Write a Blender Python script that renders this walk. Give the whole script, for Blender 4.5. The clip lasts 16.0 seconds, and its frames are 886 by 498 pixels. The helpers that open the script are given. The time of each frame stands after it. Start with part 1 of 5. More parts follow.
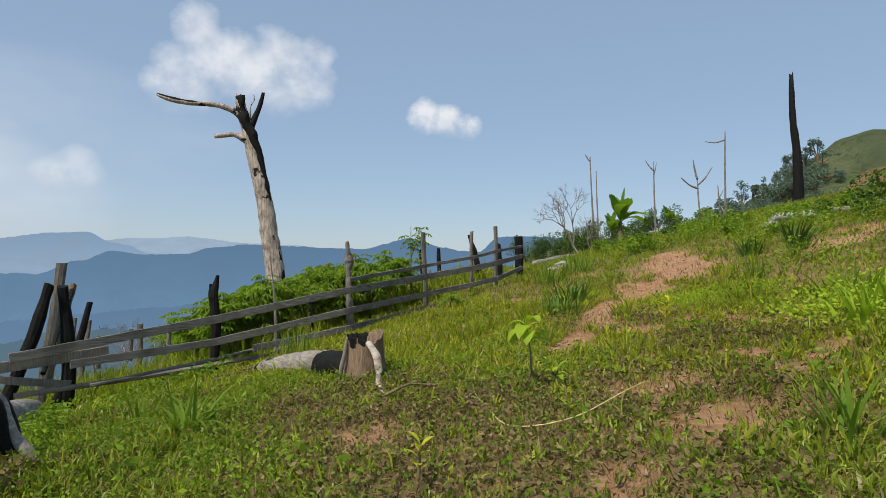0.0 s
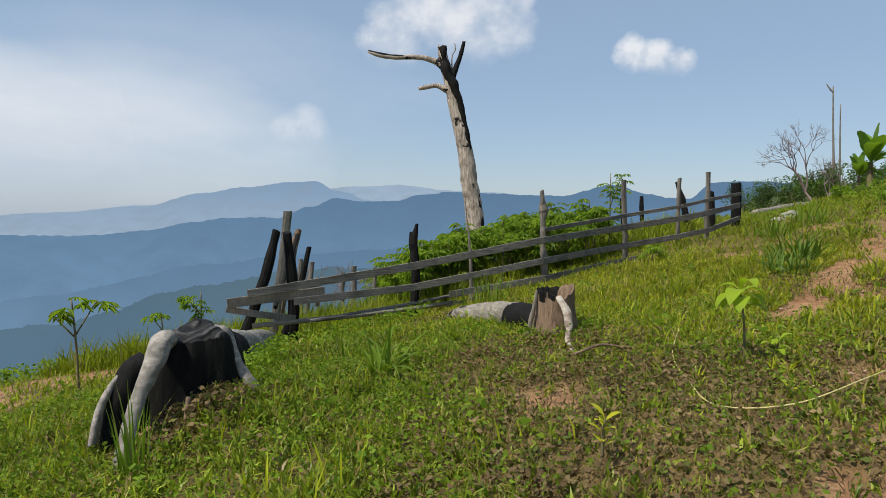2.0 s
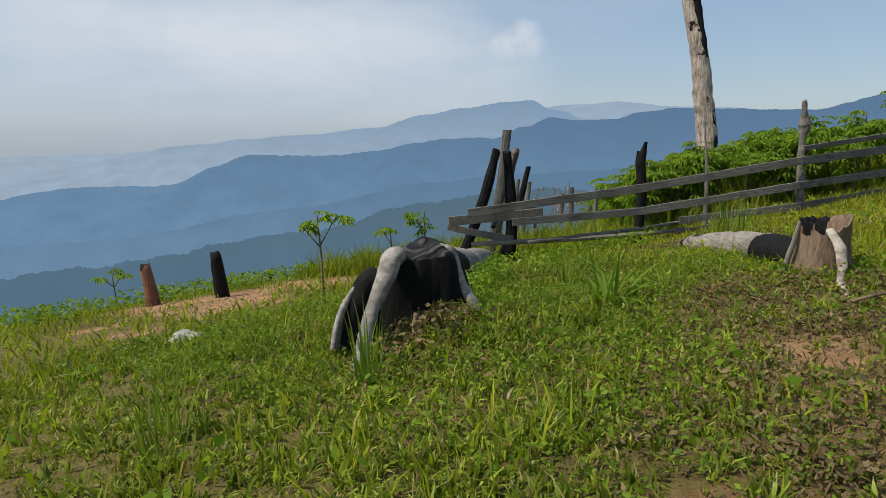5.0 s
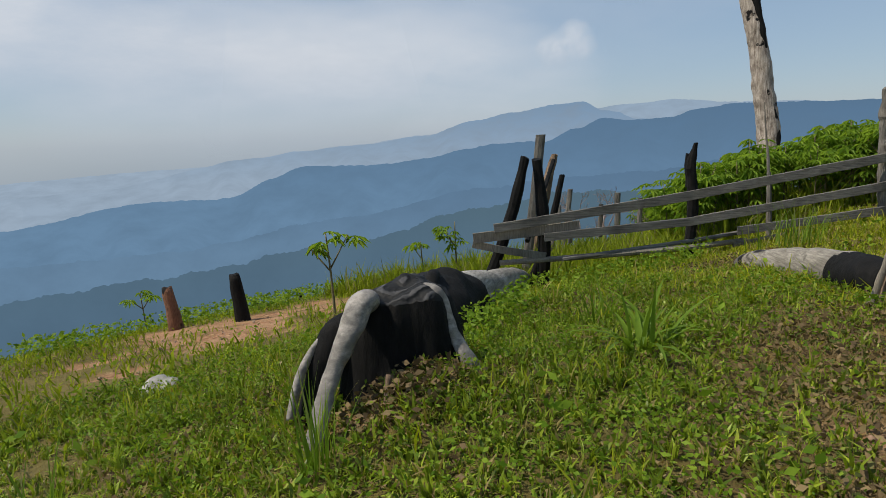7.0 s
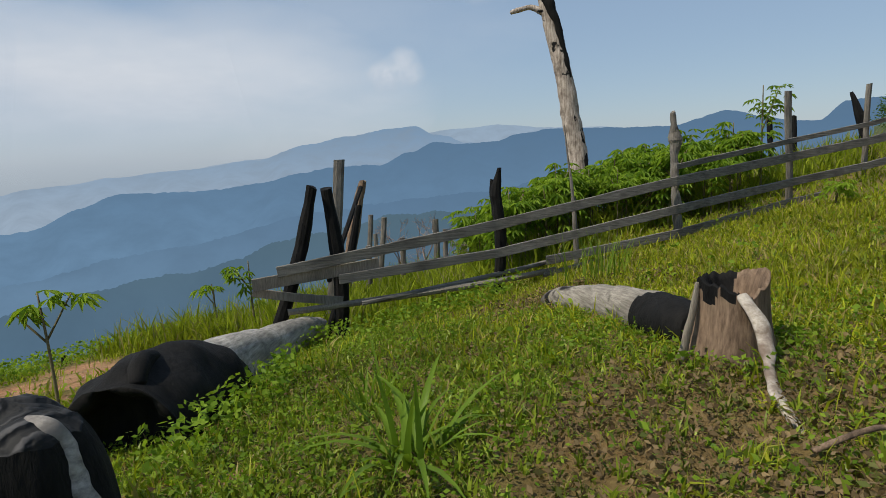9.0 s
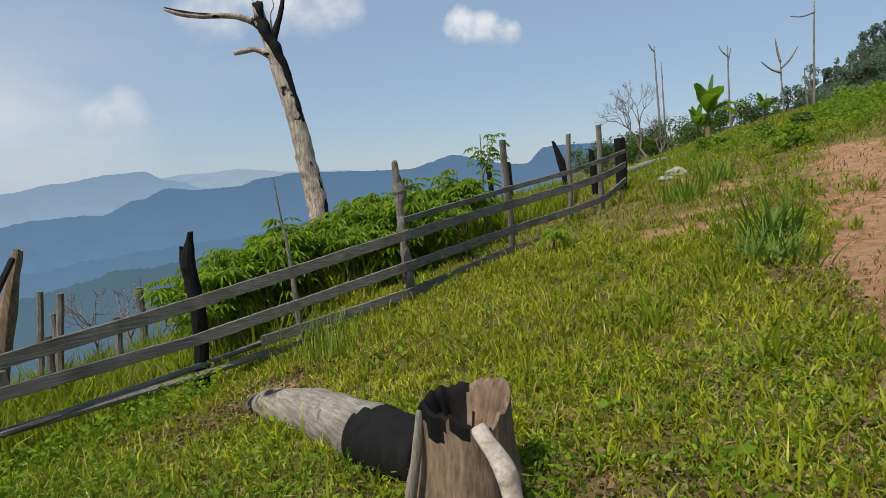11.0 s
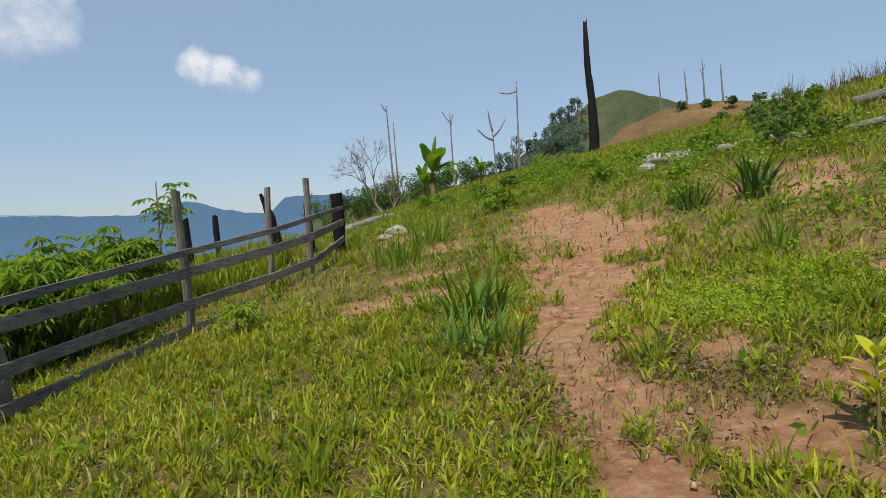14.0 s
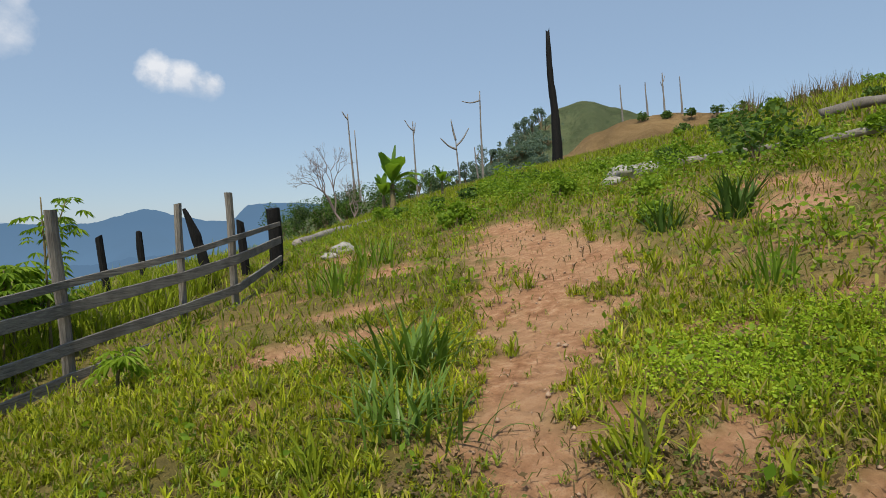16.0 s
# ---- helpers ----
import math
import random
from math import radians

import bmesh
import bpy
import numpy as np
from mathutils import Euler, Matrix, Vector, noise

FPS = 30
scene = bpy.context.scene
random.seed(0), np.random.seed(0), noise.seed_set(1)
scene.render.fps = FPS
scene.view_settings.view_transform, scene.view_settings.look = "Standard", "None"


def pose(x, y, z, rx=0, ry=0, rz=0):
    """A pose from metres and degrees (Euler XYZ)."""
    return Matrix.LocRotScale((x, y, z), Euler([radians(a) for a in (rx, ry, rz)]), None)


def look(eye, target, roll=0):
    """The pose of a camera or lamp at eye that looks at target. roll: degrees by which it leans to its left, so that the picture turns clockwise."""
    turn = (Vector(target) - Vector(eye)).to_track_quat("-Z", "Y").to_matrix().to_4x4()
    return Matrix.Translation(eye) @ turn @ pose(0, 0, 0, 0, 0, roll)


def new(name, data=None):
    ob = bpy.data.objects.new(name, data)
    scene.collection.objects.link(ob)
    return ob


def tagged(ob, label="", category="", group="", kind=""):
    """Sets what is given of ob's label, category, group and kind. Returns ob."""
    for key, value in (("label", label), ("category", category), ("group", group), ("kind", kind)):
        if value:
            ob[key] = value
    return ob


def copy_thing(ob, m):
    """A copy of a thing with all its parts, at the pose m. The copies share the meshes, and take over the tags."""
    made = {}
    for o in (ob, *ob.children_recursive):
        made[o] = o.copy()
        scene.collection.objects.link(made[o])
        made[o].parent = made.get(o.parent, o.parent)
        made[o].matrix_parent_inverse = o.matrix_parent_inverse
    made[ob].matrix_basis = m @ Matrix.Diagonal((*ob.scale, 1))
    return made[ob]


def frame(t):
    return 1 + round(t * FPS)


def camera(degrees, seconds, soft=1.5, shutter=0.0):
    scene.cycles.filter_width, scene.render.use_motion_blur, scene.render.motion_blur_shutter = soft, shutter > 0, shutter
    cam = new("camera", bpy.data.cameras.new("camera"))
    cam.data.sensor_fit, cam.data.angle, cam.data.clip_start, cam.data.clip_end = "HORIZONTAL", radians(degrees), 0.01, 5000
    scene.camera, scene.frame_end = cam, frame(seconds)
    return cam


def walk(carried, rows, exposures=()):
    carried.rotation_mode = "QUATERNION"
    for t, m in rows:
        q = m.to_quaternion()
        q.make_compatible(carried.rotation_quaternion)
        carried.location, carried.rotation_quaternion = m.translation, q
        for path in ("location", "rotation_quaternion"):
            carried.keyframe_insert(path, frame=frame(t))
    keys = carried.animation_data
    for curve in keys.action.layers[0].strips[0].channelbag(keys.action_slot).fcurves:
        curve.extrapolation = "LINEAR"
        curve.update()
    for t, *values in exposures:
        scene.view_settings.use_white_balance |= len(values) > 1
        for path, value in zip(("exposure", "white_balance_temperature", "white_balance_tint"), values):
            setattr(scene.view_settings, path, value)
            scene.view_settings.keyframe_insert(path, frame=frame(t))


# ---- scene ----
cam = camera(72.4, 16.0, 0.75)
PATH = [
    (0, (0.06, 0.241, 1.407), (0.027, 2.24, 1.457), 0.5),
    (0.5, (0.089, 0.355, 1.425), (-0.098, 2.347, 1.448), 1.8),
    (1, (0.082, 0.451, 1.448), (-0.229, 2.426, 1.426), 2.1),
    (1.5, (0.086, 0.477, 1.451), (-0.382, 2.42, 1.385), 1.6),
    (2, (0.104, 0.482, 1.451), (-0.564, 2.363, 1.319), 0.8),
    (2.5, (0.118, 0.483, 1.442), (-0.687, 2.3, 1.212), 0.3),
    (3, (0.12, 0.477, 1.433), (-0.786, 2.231, 1.114), 0.2),
    (3.5, (0.127, 0.447, 1.435), (-0.866, 2.145, 1.073), 0.3),
    (4, (0.071, 0.497, 1.427), (-0.998, 2.145, 1.049), 0.5),
    (4.5, (-0.04, 0.584, 1.418), (-1.207, 2.16, 1.027), 0.5),
    (7, (-0.389, 1.613, 1.441), (-1.768, 3.012, 1.068), -2.2),
    (7.5, (-0.459, 1.943, 1.417), (-1.791, 3.394, 1.066), -2.6),
    (8, (-0.5, 2.244, 1.439), (-1.733, 3.781, 1.096), -2.2),
    (8.5, (-0.593, 2.594, 1.428), (-1.706, 4.221, 1.089), -1.9),
    (9, (-0.645, 2.922, 1.431), (-1.611, 4.644, 1.112), -2.4),
    (11.5, (-0.669, 4.534, 1.549), (-0.648, 6.524, 1.346), -3.2),
    (12, (-0.57, 4.791, 1.556), (-0.336, 6.77, 1.392), -2.7),
    (12.5, (-0.464, 5.051, 1.585), (-0.073, 7.007, 1.44), -2.7),
    (13, (-0.267, 5.281, 1.581), (0.179, 7.226, 1.457), -3.3),
    (13.5, (-0.061, 5.469, 1.65), (0.473, 7.393, 1.543), -2.9),
    (14, (0.107, 5.685, 1.643), (0.738, 7.58, 1.543), -2.4),
    (14.5, (0.268, 5.946, 1.721), (0.982, 7.812, 1.632), -1.9),
    (15, (0.446, 6.148, 1.723), (1.179, 8.008, 1.639), -2.5),
    (15.5, (0.626, 6.348, 1.786), (1.36, 8.207, 1.704), -2.5),
    (16, (0.74, 6.649, 1.797), (1.48, 8.505, 1.72), -2.3),
]
walk(cam, [(t, look(eye, target, roll)) for t, eye, target, roll in PATH],
     [(0, 0.0), (1.5, 0.0), (3.5, -0.02), (4.5, -0.05), (7, -0.2), (8.5, -0.2), (9, -0.18), (11.5, -0.05), (12.5, 0.0), (16, 0.0)])

# ---- world, sun, exposure ----
SUN_EL, SUN_AZ = 55.0, 145.0          # azimuth counted from +y towards -x
sun_from = Vector((-math.sin(radians(SUN_AZ)) * math.cos(radians(SUN_EL)), math.cos(radians(SUN_AZ)) * math.cos(radians(SUN_EL)), math.sin(radians(SUN_EL))))
world = bpy.data.worlds.new("world")
scene.world = world
world.use_nodes = True
wn, wl = world.node_tree.nodes, world.node_tree.links
sky = wn.new("ShaderNodeTexSky")
sky.sky_type, sky.sun_disc = "NISHITA", False
sky.sun_elevation, sky.sun_rotation = radians(SUN_EL), radians(-SUN_AZ)
sky.air_density, sky.dust_density, sky.ozone_density, sky.altitude = 1.0, 0.4, 1.5, 0
haze = wn.new("ShaderNodeMix")          # humid air: an even pale blue over the clear sky
haze.data_type, haze.inputs[0].default_value, haze.inputs[7].default_value = "RGBA", 0.62, (2.85, 3.9, 5.3, 1)
wl.new(sky.outputs[0], haze.inputs[6])
wl.new(haze.outputs[2], wn["Background"].inputs[0])
wn["Background"].inputs[1].default_value = 0.12
sun = new("sun", bpy.data.lights.new("sun", "SUN"))
sun.data.energy, sun.data.angle, sun.data.color = 4.7, radians(0.6), (1.0, 0.92, 0.78)
sun.matrix_world = look(sun_from * 50, (0, 0, 0))


# ---- materials ----
def mat(name, rough=0.9, spec=0.3):
    m = bpy.data.materials.new(name)
    m.use_nodes = True
    b = m.node_tree.nodes["Principled BSDF"]
    b.inputs["Roughness"].default_value = rough
    b.inputs["Specular IOR Level"].default_value = spec
    return m, m.node_tree.nodes, m.node_tree.links, b


def noise_tex(n, l, scale, detail=4.0, rough=0.6, stretch=None, space="Object", turn=0.0):
    tc, nt = n.new("ShaderNodeTexCoord"), n.new("ShaderNodeTexNoise")
    nt.inputs["Scale"].default_value, nt.inputs["Detail"].default_value, nt.inputs["Roughness"].default_value = scale, detail, rough
    if stretch:
        mp = n.new("ShaderNodeMapping")
        mp.inputs["Scale"].default_value = stretch
        src = tc.outputs[space]
        if turn:
            tm = n.new("ShaderNodeMapping")
            tm.inputs["Rotation"].default_value = (0, 0, radians(-turn))
            l.new(src, tm.inputs[0])
            src = tm.outputs[0]
        l.new(src, mp.inputs[0])
        l.new(mp.outputs[0], nt.inputs[0])
    else:
        l.new(tc.outputs[space], nt.inputs[0])
    return nt.outputs["Fac"]


def ramp(n, l, fac, stops):
    r = n.new("ShaderNodeValToRGB")
    while len(r.color_ramp.elements) < len(stops):
        r.color_ramp.elements.new(0.5)
    for e, (p, c) in zip(r.color_ramp.elements, stops):
        e.position, e.color = p, (*c, 1)
    l.new(fac, r.inputs[0])
    return r.outputs[0]


def mix(n, l, fac, a, b, how="MIX"):
    m = n.new("ShaderNodeMix")
    m.data_type, m.blend_type = "RGBA", how
    for sock, v in ((m.inputs[0], fac), (m.inputs[6], a), (m.inputs[7], b)):
        if isinstance(v, (int, float)):
            sock.default_value = v
        elif isinstance(v, tuple):
            sock.default_value = (*v, 1)
        else:
            l.new(v, sock)
    return m.outputs[2]


def bump(n, l, b, height, strength=0.5, dist=0.02):
    bp = n.new("ShaderNodeBump")
    bp.inputs["Strength"].default_value, bp.inputs["Distance"].default_value = strength, dist
    l.new(height, bp.inputs["Height"])
    l.new(bp.outputs[0], b.inputs["Normal"])


def attr(n, name):
    a = n.new("ShaderNodeAttribute")
    a.attribute_name = name
    return a.outputs["Fac"]


def wood_mat(name, dark, light, char=0.0, grain=(30, 30, 2.5), rough=0.85, turn=0.0):
    """Weathered wood: long grain, stains, and patches of char over a share of it."""
    m, n, l, b = mat(name, rough, 0.2)
    g = noise_tex(n, l, 3.0, 6, 0.7, grain, "Object", turn)
    base = ramp(n, l, g, [(0.3, dark), (0.7, light)])
    st = noise_tex(n, l, 2.2, 3, 0.6)
    base = mix(n, l, ramp(n, l, st, [(0.45, (0, 0, 0)), (0.7, (0.55, 0.55, 0.55))]), base, tuple(0.45 * c for c in dark))
    if char:
        ch = noise_tex(n, l, 1.7, 3, 0.55)
        base = mix(n, l, ramp(n, l, ch, [(0.28 + char * 0.4, (1, 1, 1)), (0.32 + char * 0.4, (0, 0, 0))]), base, (0.012, 0.011, 0.011))
    l.new(base, b.inputs["Base Color"])
    bump(n, l, b, g, 0.7, 0.012)
    return m


WOOD_GREY = wood_mat("weathered_grey_wood", (0.10, 0.088, 0.075), (0.27, 0.245, 0.21))
WOOD_RAIL = wood_mat("rail_wood", (0.075, 0.068, 0.062), (0.27, 0.25, 0.22), 0.0, (0.9, 20, 26), 0.85, 48.0)
WOOD_POLE = wood_mat("pole_wood", (0.14, 0.12, 0.095), (0.34, 0.30, 0.24))
WOOD_LOG = wood_mat("bleached_log_wood", (0.11, 0.097, 0.08), (0.42, 0.38, 0.32), 0.22, (1.6, 16, 16), 0.85, 131.0)
WOOD_LONG = wood_mat("bleached_long_log_wood", (0.13, 0.12, 0.105), (0.50, 0.47, 0.42), 0.12, (1.2, 12, 12), 0.85, 114.0)
WOOD_BROWN = wood_mat("brown_stump_wood", (0.085, 0.056, 0.038), (0.33, 0.23, 0.155), 0.18, (12, 12, 2))
WOOD_RED = wood_mat("reddish_stake_wood", (0.12, 0.055, 0.035), (0.30, 0.15, 0.09), 0.2)
BARK_DEAD = wood_mat("dead_trunk_wood", (0.10, 0.065, 0.045), (0.66, 0.58, 0.50), 0.16, (5.0, 5.0, 0.5))
BARK_THIN = wood_mat("thin_dead_tree_wood", (0.12, 0.105, 0.095), (0.30, 0.275, 0.245), 0.0)


def root_mat(name, dark, light, stain, rings):
    """Bare weathered root: pale skin with stains, and wrinkles that run round it."""
    m, n, l, b = mat(name, 0.8, 0.25)
    g, st = noise_tex(n, l, 3.0, 6, 0.7, (6, 6, 10)), noise_tex(n, l, 5.0, 4, 0.6)
    base = mix(n, l, ramp(n, l, st, [(0.46, (0, 0, 0)), (0.62, (0.8, 0.8, 0.8))]), ramp(n, l, g, [(0.3, dark), (0.65, light)]), stain)
    l.new(base, b.inputs["Base Color"])
    w, tc = n.new("ShaderNodeTexWave"), n.new("ShaderNodeTexCoord")
    w.bands_direction = "Z"
    w.inputs["Scale"].default_value, w.inputs["Distortion"].default_value, w.inputs["Detail"].default_value, w.inputs["Detail Scale"].default_value = rings, 3.5, 3, 1.2
    l.new(tc.outputs["Object"], w.inputs[0])
    bump(n, l, b, mix(n, l, 0.5, w.outputs["Color"], g), 0.55, 0.02)
    return m


WOOD_ROOT = root_mat("pale_root_wood", (0.12, 0.11, 0.10), (0.40, 0.365, 0.325), (0.16, 0.145, 0.13), 2.6)
WOOD_ROOT_WHITE = root_mat("white_peeling_root_wood", (0.20, 0.16, 0.12), (0.56, 0.50, 0.43), (0.13, 0.085, 0.06), 1.5)


def char_mat():
    m, n, l, b = mat("charred_wood", 0.8, 0.2)
    g = noise_tex(n, l, 2.0, 6, 0.7, (9, 9, 2.5))
    st = noise_tex(n, l, 3.0, 4, 0.65)
    c = ramp(n, l, g, [(0.35, (0.003, 0.003, 0.003)), (0.75, (0.014, 0.013, 0.012))])
    c = mix(n, l, ramp(n, l, st, [(0.66, (0, 0, 0)), (0.84, (0.45, 0.45, 0.45))]), c, (0.06, 0.057, 0.054))
    l.new(c, b.inputs["Base Color"])
    bump(n, l, b, g, 0.9, 0.02)
    return m


CHAR = char_mat()


def char_top_mat():
    """The burnt upper face of a stump: growth rings, rubbed grey along their ridges."""
    m, n, l, b = mat("charred_rings", 0.7, 0.3)
    w, tc = n.new("ShaderNodeTexWave"), n.new("ShaderNodeTexCoord")
    w.wave_type, w.rings_direction = "RINGS", "Z"
    w.inputs["Scale"].default_value, w.inputs["Distortion"].default_value, w.inputs["Detail"].default_value, w.inputs["Detail Scale"].default_value = 3.0, 14.0, 5, 0.8
    l.new(tc.outputs["Object"], w.inputs[0])
    patch = ramp(n, l, noise_tex(n, l, 3.5, 4, 0.6), [(0.42, (0.15, 0.15, 0.15)), (0.62, (1, 1, 1))])
    streak = mix(n, l, 1.0, ramp(n, l, w.outputs["Fac"], [(0.72, (0, 0, 0)), (0.95, (1, 1, 1))]), patch, "MULTIPLY")
    l.new(mix(n, l, streak, (0.010, 0.010, 0.010), (0.10, 0.096, 0.096)), b.inputs["Base Color"])
    bump(n, l, b, w.outputs["Fac"], 0.8, 0.02)
    return m


CHAR_TOP = char_top_mat()


def leaf_mat(name, dark, light, glow=0.35, rough=0.5, by_island=True, dry=None, dry_share=0.1, gloss=0.1):
    m, n, l, b = mat(name, rough, gloss)
    geo = n.new("ShaderNodeNewGeometry")
    if by_island:
        stops = [(0.0, dark), (0.9 - dry_share, light)]
        if dry:
            stops += [(0.97 - dry_share, light), (1.0 - 0.8 * dry_share, dry), (1.0, dry)]
        c = ramp(n, l, geo.outputs["Random Per Island"], stops)
    else:
        c = ramp(n, l, noise_tex(n, l, 4.0), [(0.3, dark), (0.7, light)])
    big = noise_tex(n, l, 0.55, 3, 0.6)
    c = mix(n, l, ramp(n, l, big, [(0.35, (0, 0, 0)), (0.7, (0.5, 0.5, 0.5))]), c, tuple(0.75 * v for v in dark))
    hand = noise_tex(n, l, 5.5, 3, 0.6)
    c = mix(n, l, ramp(n, l, hand, [(0.45, (0, 0, 0)), (0.68, (0.42, 0.42, 0.42))]), c, tuple(0.8 * v for v in dark))
    l.new(c, b.inputs["Base Color"])
    tr = n.new("ShaderNodeBsdfTranslucent")
    l.new(mix(n, l, 1.0, c, (1.0, 1.0, 0.45), "MULTIPLY"), tr.inputs[0])
    mx = n.new("ShaderNodeMixShader")
    mx.inputs[0].default_value = glow
    l.new(b.outputs[0], mx.inputs[1])
    l.new(tr.outputs[0], mx.inputs[2])
    l.new(mx.outputs[0], n["Material Output"].inputs[0])
    return m


GRASS = leaf_mat("grass_blades", (0.16, 0.20, 0.012), (0.56, 0.60, 0.032), 0.42, 0.45, True, (0.52, 0.39, 0.16), 0.18, 0.22)
GRASS_DEEP = leaf_mat("deep_green_blades", (0.085, 0.14, 0.013), (0.45, 0.55, 0.05), 0.42, 0.42, True, (0.44, 0.32, 0.14), 0.14, 0.3)
GRASS_DRY = leaf_mat("dry_grass_blades", (0.10, 0.07, 0.035), (0.33, 0.24, 0.12), 0.35, 0.7, True, (0.12, 0.16, 0.03), 0.25)
GRASS_TALL = leaf_mat("slope_weeds", (0.16, 0.22, 0.016), (0.39, 0.45, 0.035), 0.45, 0.7, True, (0.34, 0.29, 0.15), 0.12)
BLADE_DARK = leaf_mat("dark_tussock_blades", (0.07, 0.14, 0.022), (0.25, 0.38, 0.06), 0.4, 0.4, True, (0.34, 0.30, 0.15), 0.06, 0.3)
BLADE = leaf_mat("tussock_blades", (0.11, 0.20, 0.02), (0.27, 0.39, 0.05), 0.45, 0.4, True, (0.32, 0.30, 0.14), 0.08)
CASSAVA = leaf_mat("cassava_leaves", (0.11, 0.21, 0.018), (0.31, 0.44, 0.045), 0.5, 0.45)
LIME = leaf_mat("lime_leaves", (0.26, 0.40, 0.025), (0.46, 0.58, 0.05), 0.45, 0.5)
YELLOW = leaf_mat("yellow_leaves", (0.40, 0.42, 0.03), (0.66, 0.62, 0.05), 0.4, 0.45)
DARKLEAF = leaf_mat("dark_leaves", (0.045, 0.10, 0.02), (0.13, 0.21, 0.045), 0.35, 0.5)
BANANA = leaf_mat("banana_leaves", (0.12, 0.24, 0.03), (0.27, 0.42, 0.055), 0.45, 0.4)
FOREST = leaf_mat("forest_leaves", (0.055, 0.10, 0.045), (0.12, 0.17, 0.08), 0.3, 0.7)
# FOREST made paler and bluer: distance haze mixed into the leaf colour
FOREST_FAR = leaf_mat("haze_tinted_forest_leaves", (0.10, 0.16, 0.125), (0.18, 0.24, 0.18), 0.35, 0.8)
LITTER = leaf_mat("withered_weed_leaves", (0.105, 0.072, 0.04), (0.34, 0.245, 0.125), 0.25, 0.8, True, (0.10, 0.14, 0.03), 0.25)
DRYLEAF = leaf_mat("pinkish_dry_twigs", (0.22, 0.16, 0.15), (0.38, 0.30, 0.27), 0.2, 0.8)


def stem_mat():
    m, n, l, b = mat("green_brown_stem", 0.7)
    l.new(ramp(n, l, noise_tex(n, l, 12), [(0.3, (0.10, 0.075, 0.04)), (0.7, (0.20, 0.17, 0.08))]), b.inputs["Base Color"])
    return m


STEM = stem_mat()


def ground_mat():
    """Red-brown soil under short growth; the share of bare soil comes with the mesh."""
    m, n, l, b = mat("hillside_soil_and_growth", 0.95, 0.15)
    fine, mid, big = noise_tex(n, l, 9, 8, 0.7), noise_tex(n, l, 1.4, 6, 0.65), noise_tex(n, l, 0.22, 4, 0.6)
    soil = ramp(n, l, fine, [(0.3, (0.17, 0.08, 0.038)), (0.5, (0.31, 0.16, 0.082)), (0.72, (0.50, 0.32, 0.19))])
    soil = mix(n, l, ramp(n, l, mid, [(0.4, (0, 0, 0)), (0.65, (0.7, 0.7, 0.7))]), soil, (0.38, 0.235, 0.13))
    grass = ramp(n, l, fine, [(0.3, (0.05, 0.042, 0.012)), (0.7, (0.16, 0.13, 0.036))])
    grass = mix(n, l, ramp(n, l, big, [(0.4, (0, 0, 0)), (0.65, (0.6, 0.6, 0.6))]), grass, (0.21, 0.17, 0.06))
    l.new(mix(n, l, attr(n, "soil"), grass, soil), b.inputs["Base Color"])
    bump(n, l, b, fine, 1.0, 0.05)
    return m


GROUND = ground_mat()


def hill_mat(name, a, b_, scale):
    m, n, l, b = mat(name, 0.95, 0.1)
    f1, f2 = noise_tex(n, l, scale, 8, 0.7), noise_tex(n, l, scale * 0.12, 4, 0.6)
    c = ramp(n, l, f1, [(0.3, a), (0.7, b_)])
    l.new(mix(n, l, ramp(n, l, f2, [(0.4, (0, 0, 0)), (0.6, (0.6, 0.6, 0.6))]), c, tuple(0.6 * v for v in a)), b.inputs["Base Color"])
    bump(n, l, b, f1, 1.0, 1.0 / scale)
    return m


HILL_TAN = hill_mat("dry_tan_hill_grass", (0.26, 0.165, 0.07), (0.38, 0.255, 0.12), 0.5)
HILL_GREEN = hill_mat("green_hill_scrub", (0.11, 0.15, 0.07), (0.20, 0.22, 0.11), 0.12)


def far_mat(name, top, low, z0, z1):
    """Distant mountains, with kilometres of blue haze painted into their emission, blended by height."""
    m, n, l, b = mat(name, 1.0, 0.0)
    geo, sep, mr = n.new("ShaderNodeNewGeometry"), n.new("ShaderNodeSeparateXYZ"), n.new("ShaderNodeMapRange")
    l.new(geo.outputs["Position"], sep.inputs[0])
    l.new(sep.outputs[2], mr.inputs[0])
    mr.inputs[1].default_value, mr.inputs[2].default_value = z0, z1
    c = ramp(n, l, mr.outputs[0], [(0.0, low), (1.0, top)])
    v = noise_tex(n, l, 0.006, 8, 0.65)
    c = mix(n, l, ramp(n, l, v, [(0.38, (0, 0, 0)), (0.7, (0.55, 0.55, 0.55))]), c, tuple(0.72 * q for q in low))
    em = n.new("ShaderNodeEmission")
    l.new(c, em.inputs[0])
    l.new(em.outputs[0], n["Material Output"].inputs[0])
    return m


